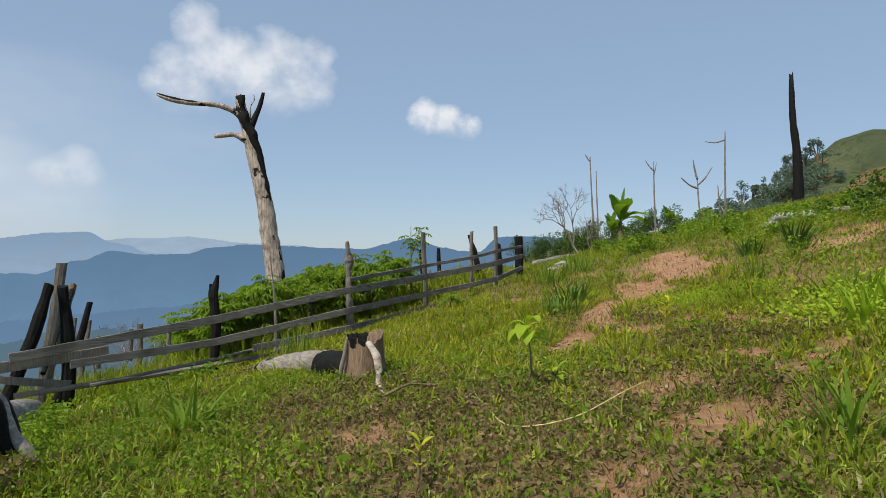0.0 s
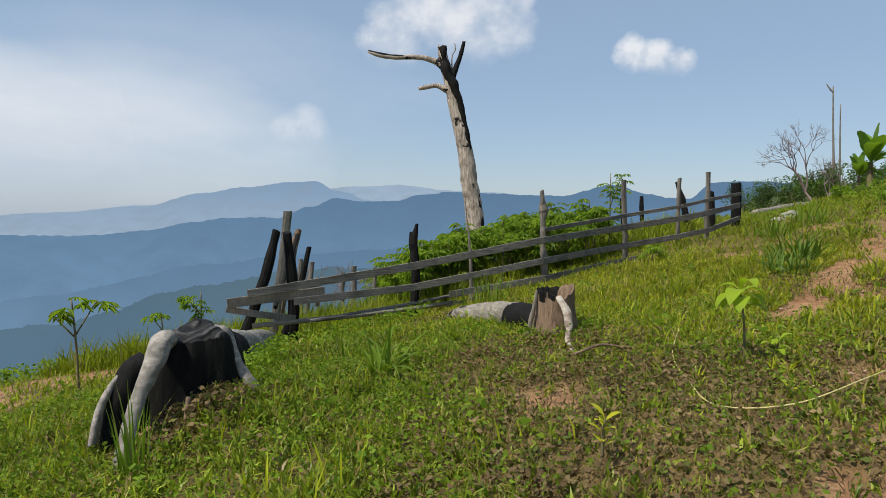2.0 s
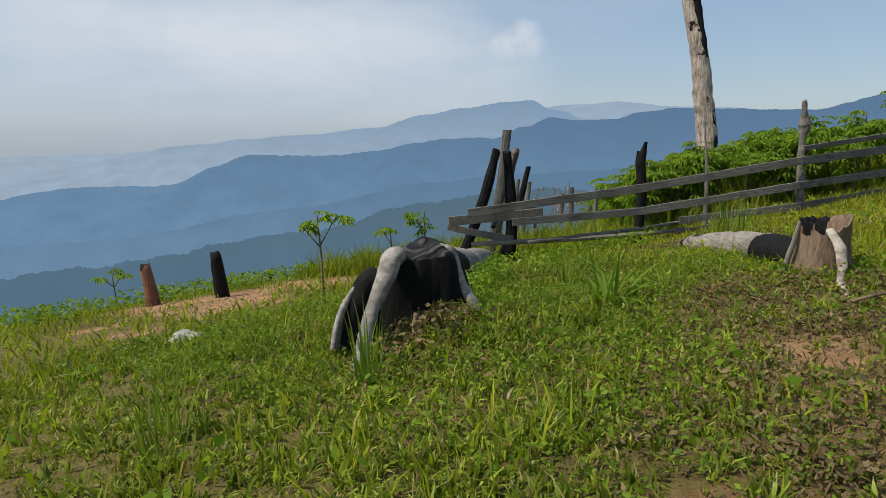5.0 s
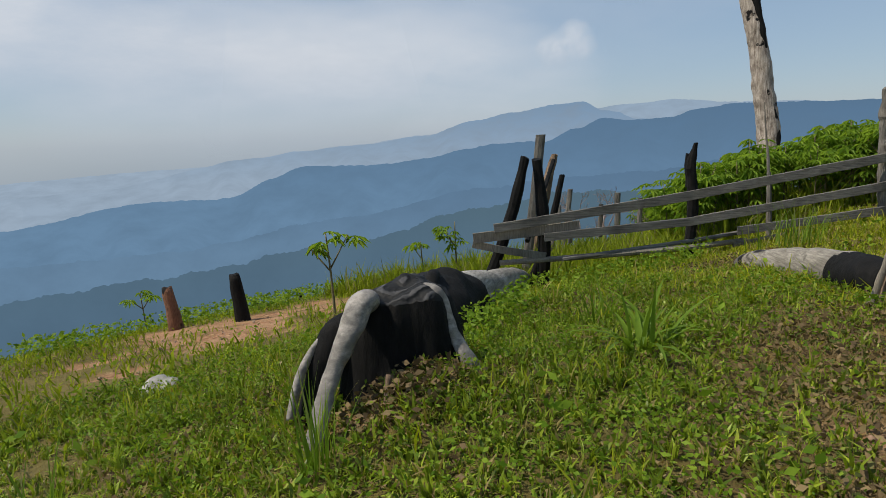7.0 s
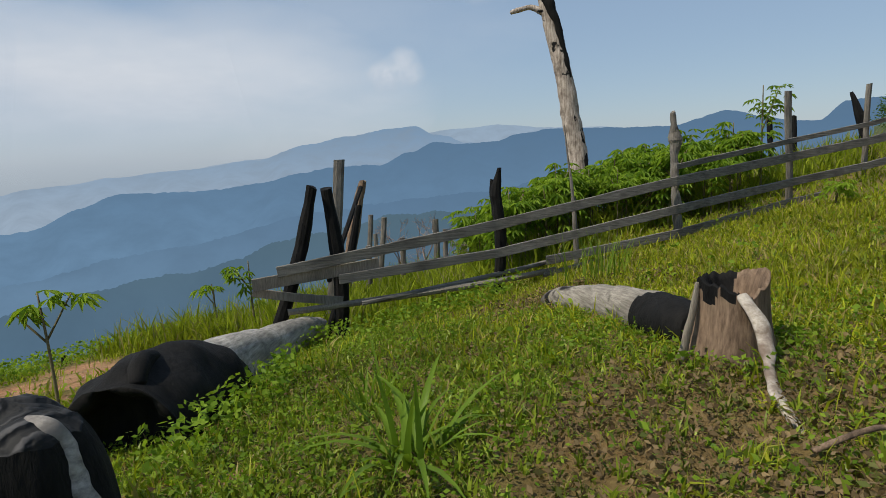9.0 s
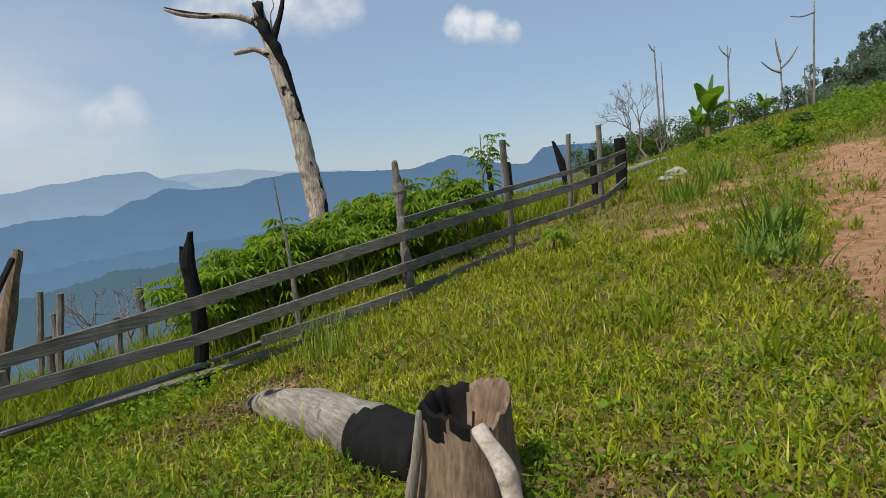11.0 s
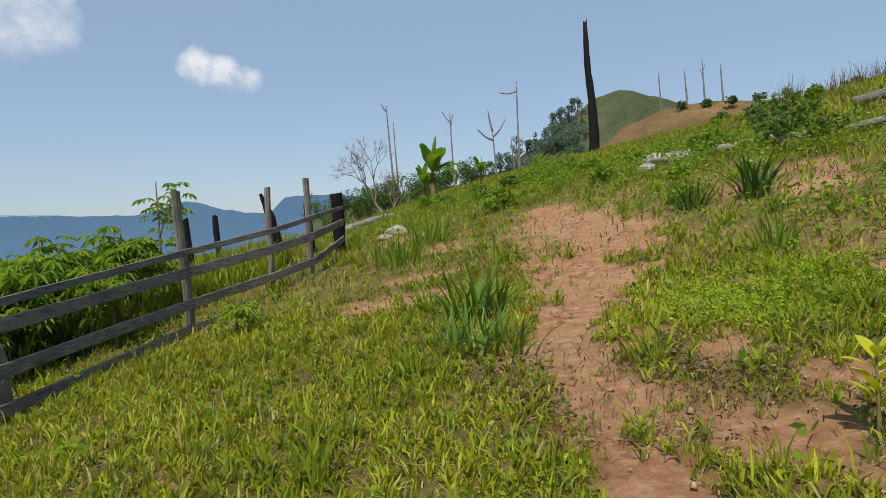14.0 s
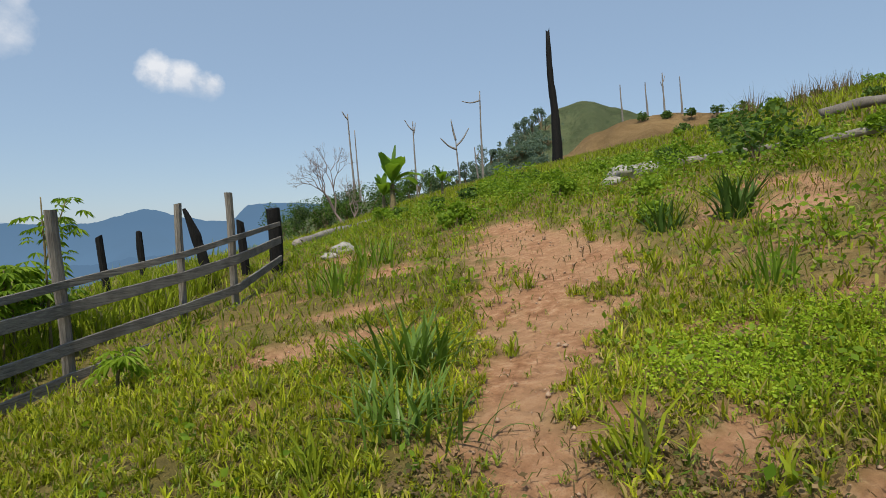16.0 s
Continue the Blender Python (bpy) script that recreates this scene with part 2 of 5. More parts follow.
def cloud_mat(name, power, edge, scale, seed, lobes, aspect, rag):
    """Vapour heaped in lobes (u, v, radius), with a ragged edge and a soft base."""
    m, n, l, b = mat(name)
    tc, mp, nt = n.new("ShaderNodeTexCoord"), n.new("ShaderNodeMapping"), n.new("ShaderNodeTexNoise")
    mp.inputs["Location"].default_value = (seed, seed * 2, seed * 3)
    mp.inputs["Scale"].default_value = (aspect, 1.0, 1.0)
    nt.inputs["Scale"].default_value, nt.inputs["Detail"].default_value, nt.inputs["Roughness"].default_value = scale, 8, 0.58
    l.new(tc.outputs["UV"], mp.inputs[0])
    l.new(mp.outputs[0], nt.inputs[0])
    sep = n.new("ShaderNodeSeparateXYZ")
    l.new(tc.outputs["UV"], sep.inputs[0])

    def calc(op, a, c=None, clamp=False):
        q = n.new("ShaderNodeMath")
        q.operation, q.use_clamp = op, clamp
        for s, v in zip(q.inputs, (a, c)):
            if v is None:
                continue
            if isinstance(v, (int, float)):
                s.default_value = v
            else:
                l.new(v, s)
        return q.outputs[0]

    heap = None
    for u, v, r in lobes:
        dx, dy = calc("MULTIPLY", calc("SUBTRACT", sep.outputs[0], u), aspect / r), calc("DIVIDE", calc("SUBTRACT", sep.outputs[1], v), r)
        one = calc("SUBTRACT", 1.0, calc("ADD", calc("MULTIPLY", dx, dx), calc("MULTIPLY", dy, dy)))
        heap = one if heap is None else calc("SMOOTH_MAX", heap, one)
    d = calc("ADD", heap, calc("MULTIPLY", calc("SUBTRACT", nt.outputs["Fac"], 0.5), rag))
    mask = calc("DIVIDE", d, edge, True)
    for axis, lo, hi in ((1, 0.0, 0.4), (1, 1.0, 0.93), (0, 0.0, 0.08), (0, 1.0, 0.92)):
        fade = n.new("ShaderNodeMapRange")
        fade.inputs[1].default_value, fade.inputs[2].default_value = lo, hi
        l.new(sep.outputs[axis], fade.inputs[0])
        mask = calc("MULTIPLY", mask, fade.outputs[0])
    mask = calc("MULTIPLY", mask, power)
    em, tr, mx = n.new("ShaderNodeEmission"), n.new("ShaderNodeBsdfTransparent"), n.new("ShaderNodeMixShader")
    tone = calc("ADD", sep.outputs[1], calc("MULTIPLY", calc("SUBTRACT", nt.outputs["Fac"], 0.5), 0.9))
    l.new(ramp(n, l, tone, [(0.15, (0.50, 0.58, 0.70)), (0.62, (0.82, 0.84, 0.88))]), em.inputs[0])
    l.new(mask, mx.inputs[0])
    l.new(tr.outputs[0], mx.inputs[1])
    l.new(em.outputs[0], mx.inputs[2])
    l.new(mx.outputs[0], n["Material Output"].inputs[0])
    return m


def plain_mat(name, a, b_, scale=8, rough=0.85):
    m, n, l, b = mat(name, rough)
    f = noise_tex(n, l, scale, 6, 0.65)
    l.new(ramp(n, l, f, [(0.3, a), (0.7, b_)]), b.inputs["Base Color"])
    bump(n, l, b, f, 0.6, 0.02)
    return m


ROCK = plain_mat("pale_rock", (0.20, 0.185, 0.16), (0.42, 0.40, 0.36))
VINE = plain_mat("yellow_vine", (0.42, 0.36, 0.14), (0.60, 0.52, 0.24), 20)


# ---- helpers for meshes ----
def place(ob, parent=None):
    if parent is not None:
        ob.parent = parent
    return ob


def part(name, bm, material, parent=None, label="", smooth=True):
    me = bpy.data.meshes.new(name)
    bm.to_mesh(me)
    bm.free()
    me.materials.append(material)
    if smooth:
        me.shade_smooth()
    ob = place(new(name, me), parent)
    if label:
        ob["label"] = label
    return ob


def empty(name, m, label, category, group="", kind=""):
    ob = new(name)
    ob.matrix_world = m
    return tagged(ob, label, category, group, kind)


def tube(bm, pts, radii, seg=10, rough=0.0, freq=3.0, flat=1.0, steps=4, ragged=0.0, cap=True):
    """A limb through pts with the given radii: uneven, tapered, closed at both ends. ragged: how far its last end splinters."""
    pts = [Vector(p) for p in pts]
    line = []
    for i in range(len(pts) - 1):
        p0, p1, p2, p3 = pts[max(i - 1, 0)], pts[i], pts[i + 1], pts[min(i + 2, len(pts) - 1)]
        for k in range(steps):
            u = k / steps
            c = 0.5 * ((2 * p1) + (p2 - p0) * u + (2 * p0 - 5 * p1 + 4 * p2 - p3) * u * u + (3 * p1 - p0 - 3 * p2 + p3) * u ** 3)
            line.append((c, radii[i] + (radii[i + 1] - radii[i]) * u))
    line.append((pts[-1], radii[-1]))
    rings = []
    side = None
    for i, (c, r) in enumerate(line):
        way = (line[min(i + 1, len(line) - 1)][0] - line[max(i - 1, 0)][0]).normalized()
        if side is None:
            side = way.orthogonal().normalized()
        side = (side - way * side.dot(way)).normalized()
        up = way.cross(side)
        ring = []
        for k in range(seg):
            a = 2 * math.pi * k / seg
            p = c + (side * math.cos(a) + up * math.sin(a) * flat) * r
            if rough:
                p += (p - c) * rough * noise.noise(p * freq + Vector((7, 3, 1)))
            if ragged and i == len(line) - 1:
                p += way * ragged * (0.5 + noise.noise(p * 9 + Vector((1, 8, 2))))
            ring.append(bm.verts.new(p))
        rings.append(ring)
    for a, b in zip(rings, rings[1:]):
        for k in range(seg):
            bm.faces.new((a[k], a[(k + 1) % seg], b[(k + 1) % seg], b[k]))
    if cap:
        bm.faces.new(list(reversed(rings[0])))
        bm.faces.new(rings[-1])
    return bm


def board(bm, pts, high, thick, rag=0.12):
    """A sawn board standing on edge through pts, with slightly uneven edges."""
    pts = [Vector(p) for p in pts]
    line = []
    for a, b in zip(pts, pts[1:]):
        n = max(2, int((b - a).length / 0.25))
        line += [a.lerp(b, k / n) for k in range(n)]
    line.append(pts[-1])
    rings = []
    for i, c in enumerate(line):
        way = (line[min(i + 1, len(line) - 1)] - line[max(i - 1, 0)]).normalized()
        out = way.cross(Vector((0, 0, 1))).normalized()
        up = out.cross(way)
        h1 = high / 2 * (1 + rag * noise.noise(c * 2.3 + Vector((5, 0, 0))))
        h2 = high / 2 * (1 + rag * noise.noise(c * 2.7 + Vector((0, 9, 0))))
        t = thick / 2
        e = 0.25 * t
        rings.append([bm.verts.new(c + out * x + up * y) for x, y in ((-t, -h2 + e), (-t + e, -h2), (t - e, -h2), (t, -h2 + e), (t, h1 - e), (t - e, h1), (-t + e, h1), (-t, h1 - e))])
    for a, b in zip(rings, rings[1:]):
        for k in range(8):
            bm.faces.new((a[k], a[(k + 1) % 8], b[(k + 1) % 8], b[k]))
    bm.faces.new(list(reversed(rings[0])))
    bm.faces.new(rings[-1])
    return bm


def square_post(bm, foot, top, w, d, turn=0.0, rag=0.05, slant=0.0):
    """A hewn post of w by d; its top is cut on a slant."""
    foot, top = Vector(foot), Vector(top)
    rings = []
    for k in range(9):
        u = k / 8
        c = foot.lerp(top, u) + Vector((noise.noise(foot + Vector((0, 0, u * 3))), noise.noise(foot + Vector((4, 0, u * 3))), 0)) * rag * 0.4
        ring = []
        for i in range(8):
            a = math.pi / 4 * i + math.pi / 8
            q = 1 / max(abs(math.cos(a)), abs(math.sin(a)))
            p = Vector((math.cos(a) * q * w / 2, math.sin(a) * q * d / 2, 0)) * (1 + rag * 2 * noise.noise(c * 3 + Vector((i, 0, 0))))
            p = Matrix.Rotation(turn, 3, "Z") @ p
            p.z = slant * p.x if k == 8 else 0
            ring.append(bm.verts.new(c + p))
        rings.append(ring)
    for a, b in zip(rings, rings[1:]):
        for k in range(8):
            bm.faces.new((a[k], a[(k + 1) % 8], b[(k + 1) % 8], b[k]))
    bm.faces.new(list(reversed(rings[0])))
    bm.faces.new(rings[-1])
    return bm


def mesh_from_arrays(name, verts, tris, material):
    me = bpy.data.meshes.new(name)
    me.vertices.add(len(verts))
    me.vertices.foreach_set("co", np.asarray(verts, np.float32).ravel())
    me.loops.add(3 * len(tris))
    me.polygons.add(len(tris))
    me.loops.foreach_set("vertex_index", np.asarray(tris, np.int32).ravel())
    me.polygons.foreach_set("loop_start", np.arange(0, 3 * len(tris), 3, dtype=np.int32))
    me.update(calc_edges=True)
    me.validate()
    me.materials.append(material)
    return me


def blades(roots, lengths, widths, lean, rng, curl=0.5):
    """Arrays of bent grass blades: five points and three triangles each."""
    n = len(roots)
    a = rng.uniform(0, 2 * np.pi, n)
    t = rng.uniform(0, 2 * np.pi, n)
    out = np.stack([np.cos(a), np.sin(a), np.zeros(n)], 1)
    wide = np.stack([np.cos(t), np.sin(t), np.zeros(n)], 1) * widths[:, None] * 0.5
    l1 = lean * (1 - curl)
    up = np.array([0, 0, 1.0])
    midp = roots + lengths[:, None] * 0.55 * (np.cos(l1)[:, None] * up + np.sin(l1)[:, None] * out)
    tip = midp + lengths[:, None] * 0.5 * (np.cos(lean * 1.35)[:, None] * up + np.sin(lean * 1.35)[:, None] * out)
    v = np.stack([roots - wide * 0.6, roots + wide * 0.6, midp + wide, midp - wide, tip], 1).reshape(-1, 3)
    i = np.arange(n)[:, None] * 5
    f = np.stack([i + [0, 1, 2], i + [0, 2, 3], i + [3, 2, 4]], 1).reshape(-1, 3)
    return v, f


def leaf_cloud(centres, sizes, rng, droop=0.3):
    """Arrays of small folded leaves (two triangles each) round the given places."""
    n = len(centres)
    d = rng.normal(size=(n, 3))
    d[:, 2] = d[:, 2] * 0.5 - droop
    d /= np.linalg.norm(d, axis=1)[:, None]
    s = np.cross(d, rng.normal(size=(n, 3)))
    s /= np.linalg.norm(s, axis=1)[:, None] + 1e-9
    L = sizes[:, None]
    v = np.stack([centres - d * L * 0.5, centres + s * L * 0.28, centres + d * L * 0.5, centres - s * L * 0.28], 1).reshape(-1, 3)
    i = np.arange(n)[:, None] * 4
    return v, np.stack([i + [0, 1, 2], i + [0, 2, 3]], 1).reshape(-1, 3)


def crown_points(rng, n, lobes, spread=0.5):
    """Places spread over a crown's lobes (x, y, z, radius), thicker towards their skins."""
    lobes = np.array(lobes)
    pick = rng.choice(len(lobes), n, p=lobes[:, 3] ** 2 / (lobes[:, 3] ** 2).sum())
    d = rng.normal(size=(n, 3))
    d /= np.linalg.norm(d, axis=1)[:, None]
    r = rng.uniform(spread, 1.0, n) ** 0.7
    return lobes[pick, :3] + d * (lobes[pick, 3] * r)[:, None]


def add_mesh(name, verts, tris, material, parent=None, label=""):
    ob = place(new(name, mesh_from_arrays(name, verts, tris, material)), parent)
    if label:
        ob["label"] = label
    return ob


# ---- the hillside ----
def sstep(a, b, v):
    u = min(1.0, max(0.0, (v - a) / (b - a)))
    return u * u * (3 - 2 * u)
def soft(v, w):
    """Smooth max(0, v) with a bend of width w."""
    q = v / w
    return v if q > 30 else (0.0 if q < -30 else w * math.log1p(math.exp(q)))
def land(x, y):
    """Height of the hillside without its small bumps."""
    z = 0.33 + 0.13 * x - 0.069 * soft(-3 - x, 0.6) + 0.14 * soft(x - 4, 0.7)
    z += (0.8 * math.exp(-((max(y, 8.0) - 22) / 12) ** 2) - 0.2) * sstep(-4, 2, x) * (1 - sstep(6, 16, x))
    z -= 0.05 * soft(x - 18, 2) * sstep(22, 42, y)
    z -= 0.22 * math.exp(-((x + 4.6) ** 2 + (y - 9.8) ** 2) / 5)
    z -= 0.056 * (min(y, 30) - 4) * sstep(-3, -7, x) + 0.16 * soft(2.6 - y, 0.3) * sstep(-2.5, -0.6, x)
    z += 0.14 * math.exp(-((x + 2.6) ** 2 + (y - 4.1) ** 2) / 0.5) + 0.17 * math.exp(-((x + 2.58) ** 2 + (y - 3.62) ** 2) / 0.10)
    z -= 0.10 * soft(x - 35, 8) 
    edge = -13.9 - 0.3 * (y - 4) + 0.9 * soft(min(y, 22.0) - 9.5, 1.0)
    z -= 0.42 * soft(edge - x, 1.2)
    z -= 0.30 * soft(y - 52 - 0.25 * max(x, 0), 4)
    z -= 0.03 * soft(-y - 10, 4)
    return -450 + soft(z + 450, 20) if z < -100 else z


def bumps(x, y):
    near = 1.0 / (1.0 + (max(abs(x), abs(y - 8)) / 60) ** 2)
    v = Vector((x, y, 0))
    return near * (0.035 * noise.noise(v * 0.9) + 0.018 * noise.noise(v * 2.7 + Vector((3, 1, 0))) + 0.10 * noise.noise(v * 0.22 + Vector((9, 4, 0))) * sstep(9, 25, math.hypot(x, y - 7)))


def height(x, y):
    return land(x, y) + bumps(x, y)


TRACK = [(1.15, 6.7, 0.22), (1.5, 7.45, 0.3), (1.95, 8.5, 0.34), (2.3, 9.5, 0.36), (2.7, 10.1, 0.42), (3.5, 11.2, 0.78), (4.6, 12.5, 1.1), (5.2, 14.6, 0.85), (5.7, 16.4, 0.5)]
BARE = [(-0.48, 4.42, 0.34), (1.6, 4.85, 0.5), (1.6, 3.8, 0.5), (2.3, 7.8, 0.42), (3.07, 8.05, 0.35), (-0.66, 2.6, 0.14), (-0.15, 2.7, 0.16), (2.6, 5.6, 0.4), (1.7, 12.1, 0.75), (7.3, 12.0, 1.0), (2.95, 8.7, 0.4), (-7.6, 4.7, 0.8), (-8.6, 5.3, 1.4), (-9.6, 6.4, 1.7), (-9.2, 7.9, 1.3), (-8.6, 8.7, 0.8), (-10.8, 5.4, 1.2), (-10.6, 8.2, 0.9), (2.2, 13.3, 0.5), (3.5, 7.5, 0.4), (3.3, 15.2, 0.5),
        (-8.3, 3.6, 0.5), (-11.2, 5.4, 0.7), (-2.8, 3.5, 0.22), (0.9, 3.0, 0.3), (3.2, 17.6, 0.7), (8.5, 13.0, 0.7), (-6.9, 3.4, 0.35), (3.6, 6.8, 0.5), (-2.6, 9.0, 0.35), (4.9, 9.0, 0.5), (2.3, 7.4, 0.35)]


def soil(x, y):
    """Share of bare soil, 0 to 1."""
    best = 0.0
    for (ax, ay, ar), (bx, by, br) in zip(TRACK, TRACK[1:]):
        u = min(1.0, max(0.0, ((x - ax) * (bx - ax) + (y - ay) * (by - ay)) / ((bx - ax) ** 2 + (by - ay) ** 2)))
        best = max(best, 1.25 - 0.75 * math.hypot(x - ax - u * (bx - ax), y - ay - u * (by - ay)) / (0.85 * (ar + u * (br - ar))))
    for cx, cy, cr in BARE:
        best = max(best, 1.1 - 0.75 * math.hypot(x - cx, y - cy) / cr)
    v = Vector((x, y, 0))
    best = max(best, 0.27 * sstep(-1.0, 2.5, x) * (1 - sstep(11, 18, y)) - 0.02, 0.17 * sstep(-1.5, 2.0, x))
    best += 0.55 * noise.noise(v * 1.6 + Vector((2, 5, 0))) + 0.5 * noise.noise(v * 4.5) + 0.2 * noise.noise(v * 11)
    return sstep(0.25, 0.75, best) * (1 - sstep(22, 34, math.hypot(x, y - 7)))


DRY = [(0.1, 3.6, 1.6), (-1.0, 5.7, 1.0), (-2.8, 8.4, 0.8), (-0.2, 4.6, 1.3), (-0.6, 6.0, 1.0), (0.6, 3.2, 1.3), (2.2, 8.6, 1.0), (1.6, 4.6, 1.3), (-2.8, 3.5, 0.5), (5.5, 9.5, 1.2), (-2.6, 9.2, 0.5), (3.0, 6.5, 1.2)]


def dryness(x, y):
    d = max(1.0 - math.hypot(x - cx, y - cy) / cr for cx, cy, cr in DRY)
    return min(1.0, max(0.0, 1.7 * d)) * 0.85 + 0.38 * noise.noise(Vector((x * 0.7, y * 0.7, 4))) + 0.2 * noise.noise(Vector((x * 2.6, y * 2.6, 9)))


def spread_axis(lo, hi, step, far_lo, far_hi, growth):
    mid = list(np.arange(lo, hi + step / 2, step))
    a, s, left = lo, step, []
    while a > far_lo:
        s *= growth
        a -= s
        left.append(a)
    b, s, right = hi, step, []
    while b < far_hi:
        s *= growth
        b += s
        right.append(b)
    return left[::-1] + mid + right


def build_ground():
    xs, ys = spread_axis(-9, 9, 0.14, -4800, 4800, 1.09), spread_axis(-1, 20, 0.14, -4800, 4800, 1.09)
    verts, share = [], []
    for y in ys:
        for x in xs:
            s = soil(x, y) if abs(x) < 40 and -30 < y < 45 else 0.0
            verts.append((x, y, height(x, y) - 0.03 * s))
            share.append(max(s, 0.35 * min(1.0, max(0.0, dryness(x, y)))) if abs(x) < 12 and 0 < y < 20 else s)
    w = len(xs)
    faces = [(j * w + i, j * w + i + 1, (j + 1) * w + i + 1, (j + 1) * w + i) for j in range(len(ys) - 1) for i in range(w - 1)]
    me = bpy.data.meshes.new("ground")
    me.from_pydata(verts, [], faces)
    me.attributes.new("soil", "FLOAT", "POINT").data.foreach_set("value", share)
    me.materials.append(GROUND)
    me.shade_smooth()
    return tagged(new("ground", me), "grassy hillside with patches of bare red-brown soil", "ground", kind="structure")


build_ground()


# ---- hills and mountains ----
def interp(table, a):
    if a <= table[0][0]:
        return table[0][1]
    for (a0, e0), (a1, e1) in zip(table, table[1:]):
        if a <= a1:
            u = (a - a0) / (a1 - a0)
            u = u * u * (3 - 2 * u)
            return e0 + (e1 - e0) * u
    return table[-1][1]


def ridge(name, material, far, profile, wobble, label, deep=0.45, foot=-480.0, eye=1.5, step=0.16, back=0.25):
    """A mountain ridge: its crest stands at the given elevations (degrees) by azimuth; slopes with spurs fall to both sides."""
    profile = sorted(profile)
    a0, a1 = profile[0][0], profile[-1][0]
    cols = int((a1 - a0) / step)
    rows = [(1.0 + back, 1.0), (1.0 + back * 0.5, 0.45), (1.0, 0.0)] + [(1.0 - deep * k / 9, (k / 9) ** 0.9) for k in range(1, 10)]
    verts = []
    for r, drop in rows:
        for c in range(cols + 1):
            a = a0 + (a1 - a0) * c / cols
            el = interp(profile, a) + wobble * (noise.noise(Vector((a * 0.45, far, 0))) + 0.6 * noise.noise(Vector((a * 1.7, far, 3))) + 0.3 * noise.noise(Vector((a * 5, far, 7))) + 0.35 * noise.noise(Vector((a * 14, far, 9))))
            top = eye + far * math.tan(radians(el))
            z = top + (foot - top) * drop
            spur = math.sin(math.pi * min(1, drop)) * 0.22 * (top - foot) * noise.noise(Vector((a * 0.35, r * 3, far)))
            x, y = -far * r * math.sin(radians(a)), 5.0 + far * r * math.cos(radians(a))
            verts.append((x, y, z + spur))
    w = cols + 1
    faces = [(j * w + i, j * w + i + 1, (j + 1) * w + i + 1, (j + 1) * w + i) for j in range(len(rows) - 1) for i in range(cols)]
    me = bpy.data.meshes.new(name)
    me.from_pydata(verts, [], faces)
    me.materials.append(material)
    me.shade_smooth()
    return tagged(new(name, me), label, "mountain", kind="structure")


# Each ridge's haze is painted as its own glow, paler with distance.
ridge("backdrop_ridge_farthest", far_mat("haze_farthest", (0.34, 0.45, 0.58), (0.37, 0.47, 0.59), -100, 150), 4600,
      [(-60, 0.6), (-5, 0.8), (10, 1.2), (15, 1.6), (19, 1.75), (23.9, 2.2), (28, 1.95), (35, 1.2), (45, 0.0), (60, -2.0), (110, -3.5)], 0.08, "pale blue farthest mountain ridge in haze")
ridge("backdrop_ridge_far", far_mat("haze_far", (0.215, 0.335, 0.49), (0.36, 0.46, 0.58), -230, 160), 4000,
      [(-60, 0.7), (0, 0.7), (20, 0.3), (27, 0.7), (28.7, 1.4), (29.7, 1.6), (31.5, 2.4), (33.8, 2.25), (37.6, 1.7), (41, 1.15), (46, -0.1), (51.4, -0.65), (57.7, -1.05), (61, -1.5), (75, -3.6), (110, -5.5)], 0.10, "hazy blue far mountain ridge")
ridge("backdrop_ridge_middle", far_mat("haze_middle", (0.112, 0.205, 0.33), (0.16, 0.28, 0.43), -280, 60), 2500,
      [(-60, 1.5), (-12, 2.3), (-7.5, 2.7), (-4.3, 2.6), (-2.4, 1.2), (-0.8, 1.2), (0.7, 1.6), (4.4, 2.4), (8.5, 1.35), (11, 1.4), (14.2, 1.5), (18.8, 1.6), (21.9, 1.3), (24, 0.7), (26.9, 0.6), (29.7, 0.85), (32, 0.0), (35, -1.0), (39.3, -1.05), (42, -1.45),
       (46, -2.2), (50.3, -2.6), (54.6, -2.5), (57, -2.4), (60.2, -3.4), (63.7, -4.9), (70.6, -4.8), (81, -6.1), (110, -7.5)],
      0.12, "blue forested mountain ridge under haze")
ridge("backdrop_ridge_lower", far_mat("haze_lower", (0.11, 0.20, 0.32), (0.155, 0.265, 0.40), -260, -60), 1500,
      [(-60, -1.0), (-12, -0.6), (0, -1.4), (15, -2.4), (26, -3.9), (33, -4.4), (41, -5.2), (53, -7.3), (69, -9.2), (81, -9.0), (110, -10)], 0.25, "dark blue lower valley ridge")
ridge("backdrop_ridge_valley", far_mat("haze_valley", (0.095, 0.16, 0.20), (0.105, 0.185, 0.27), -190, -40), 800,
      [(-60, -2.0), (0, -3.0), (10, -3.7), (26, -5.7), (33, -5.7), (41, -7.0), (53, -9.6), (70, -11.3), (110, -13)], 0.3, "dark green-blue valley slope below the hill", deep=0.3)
ridge("backdrop_hill_green", HILL_GREEN, 330, [(-75, 5.0), (-50, 6.5), (-42, 8.2), (-38, 9.9), (-35.3, 10.7), (-33, 10.3), (-30.5, 8.7), (-27.5, 6.2), (-24, 4.2), (-21, 3.2), (-15, 2.6), (-9, 1.8), (-6, 0.5)], 0.15,
      "green rounded hill with forest on its flank", deep=0.5, foot=-20, step=0.5)
ridge("backdrop_hill_tan", HILL_TAN, 115, [(-85, 9.0), (-60, 8.7), (-47, 8.6), (-42, 9.0), (-39, 8.8), (-36, 7.9), (-33, 6.0), (-30, 4.2), (-27, 2.5)], 0.12, "dry tan grass hilltop", deep=0.5, foot=-3, step=0.5)


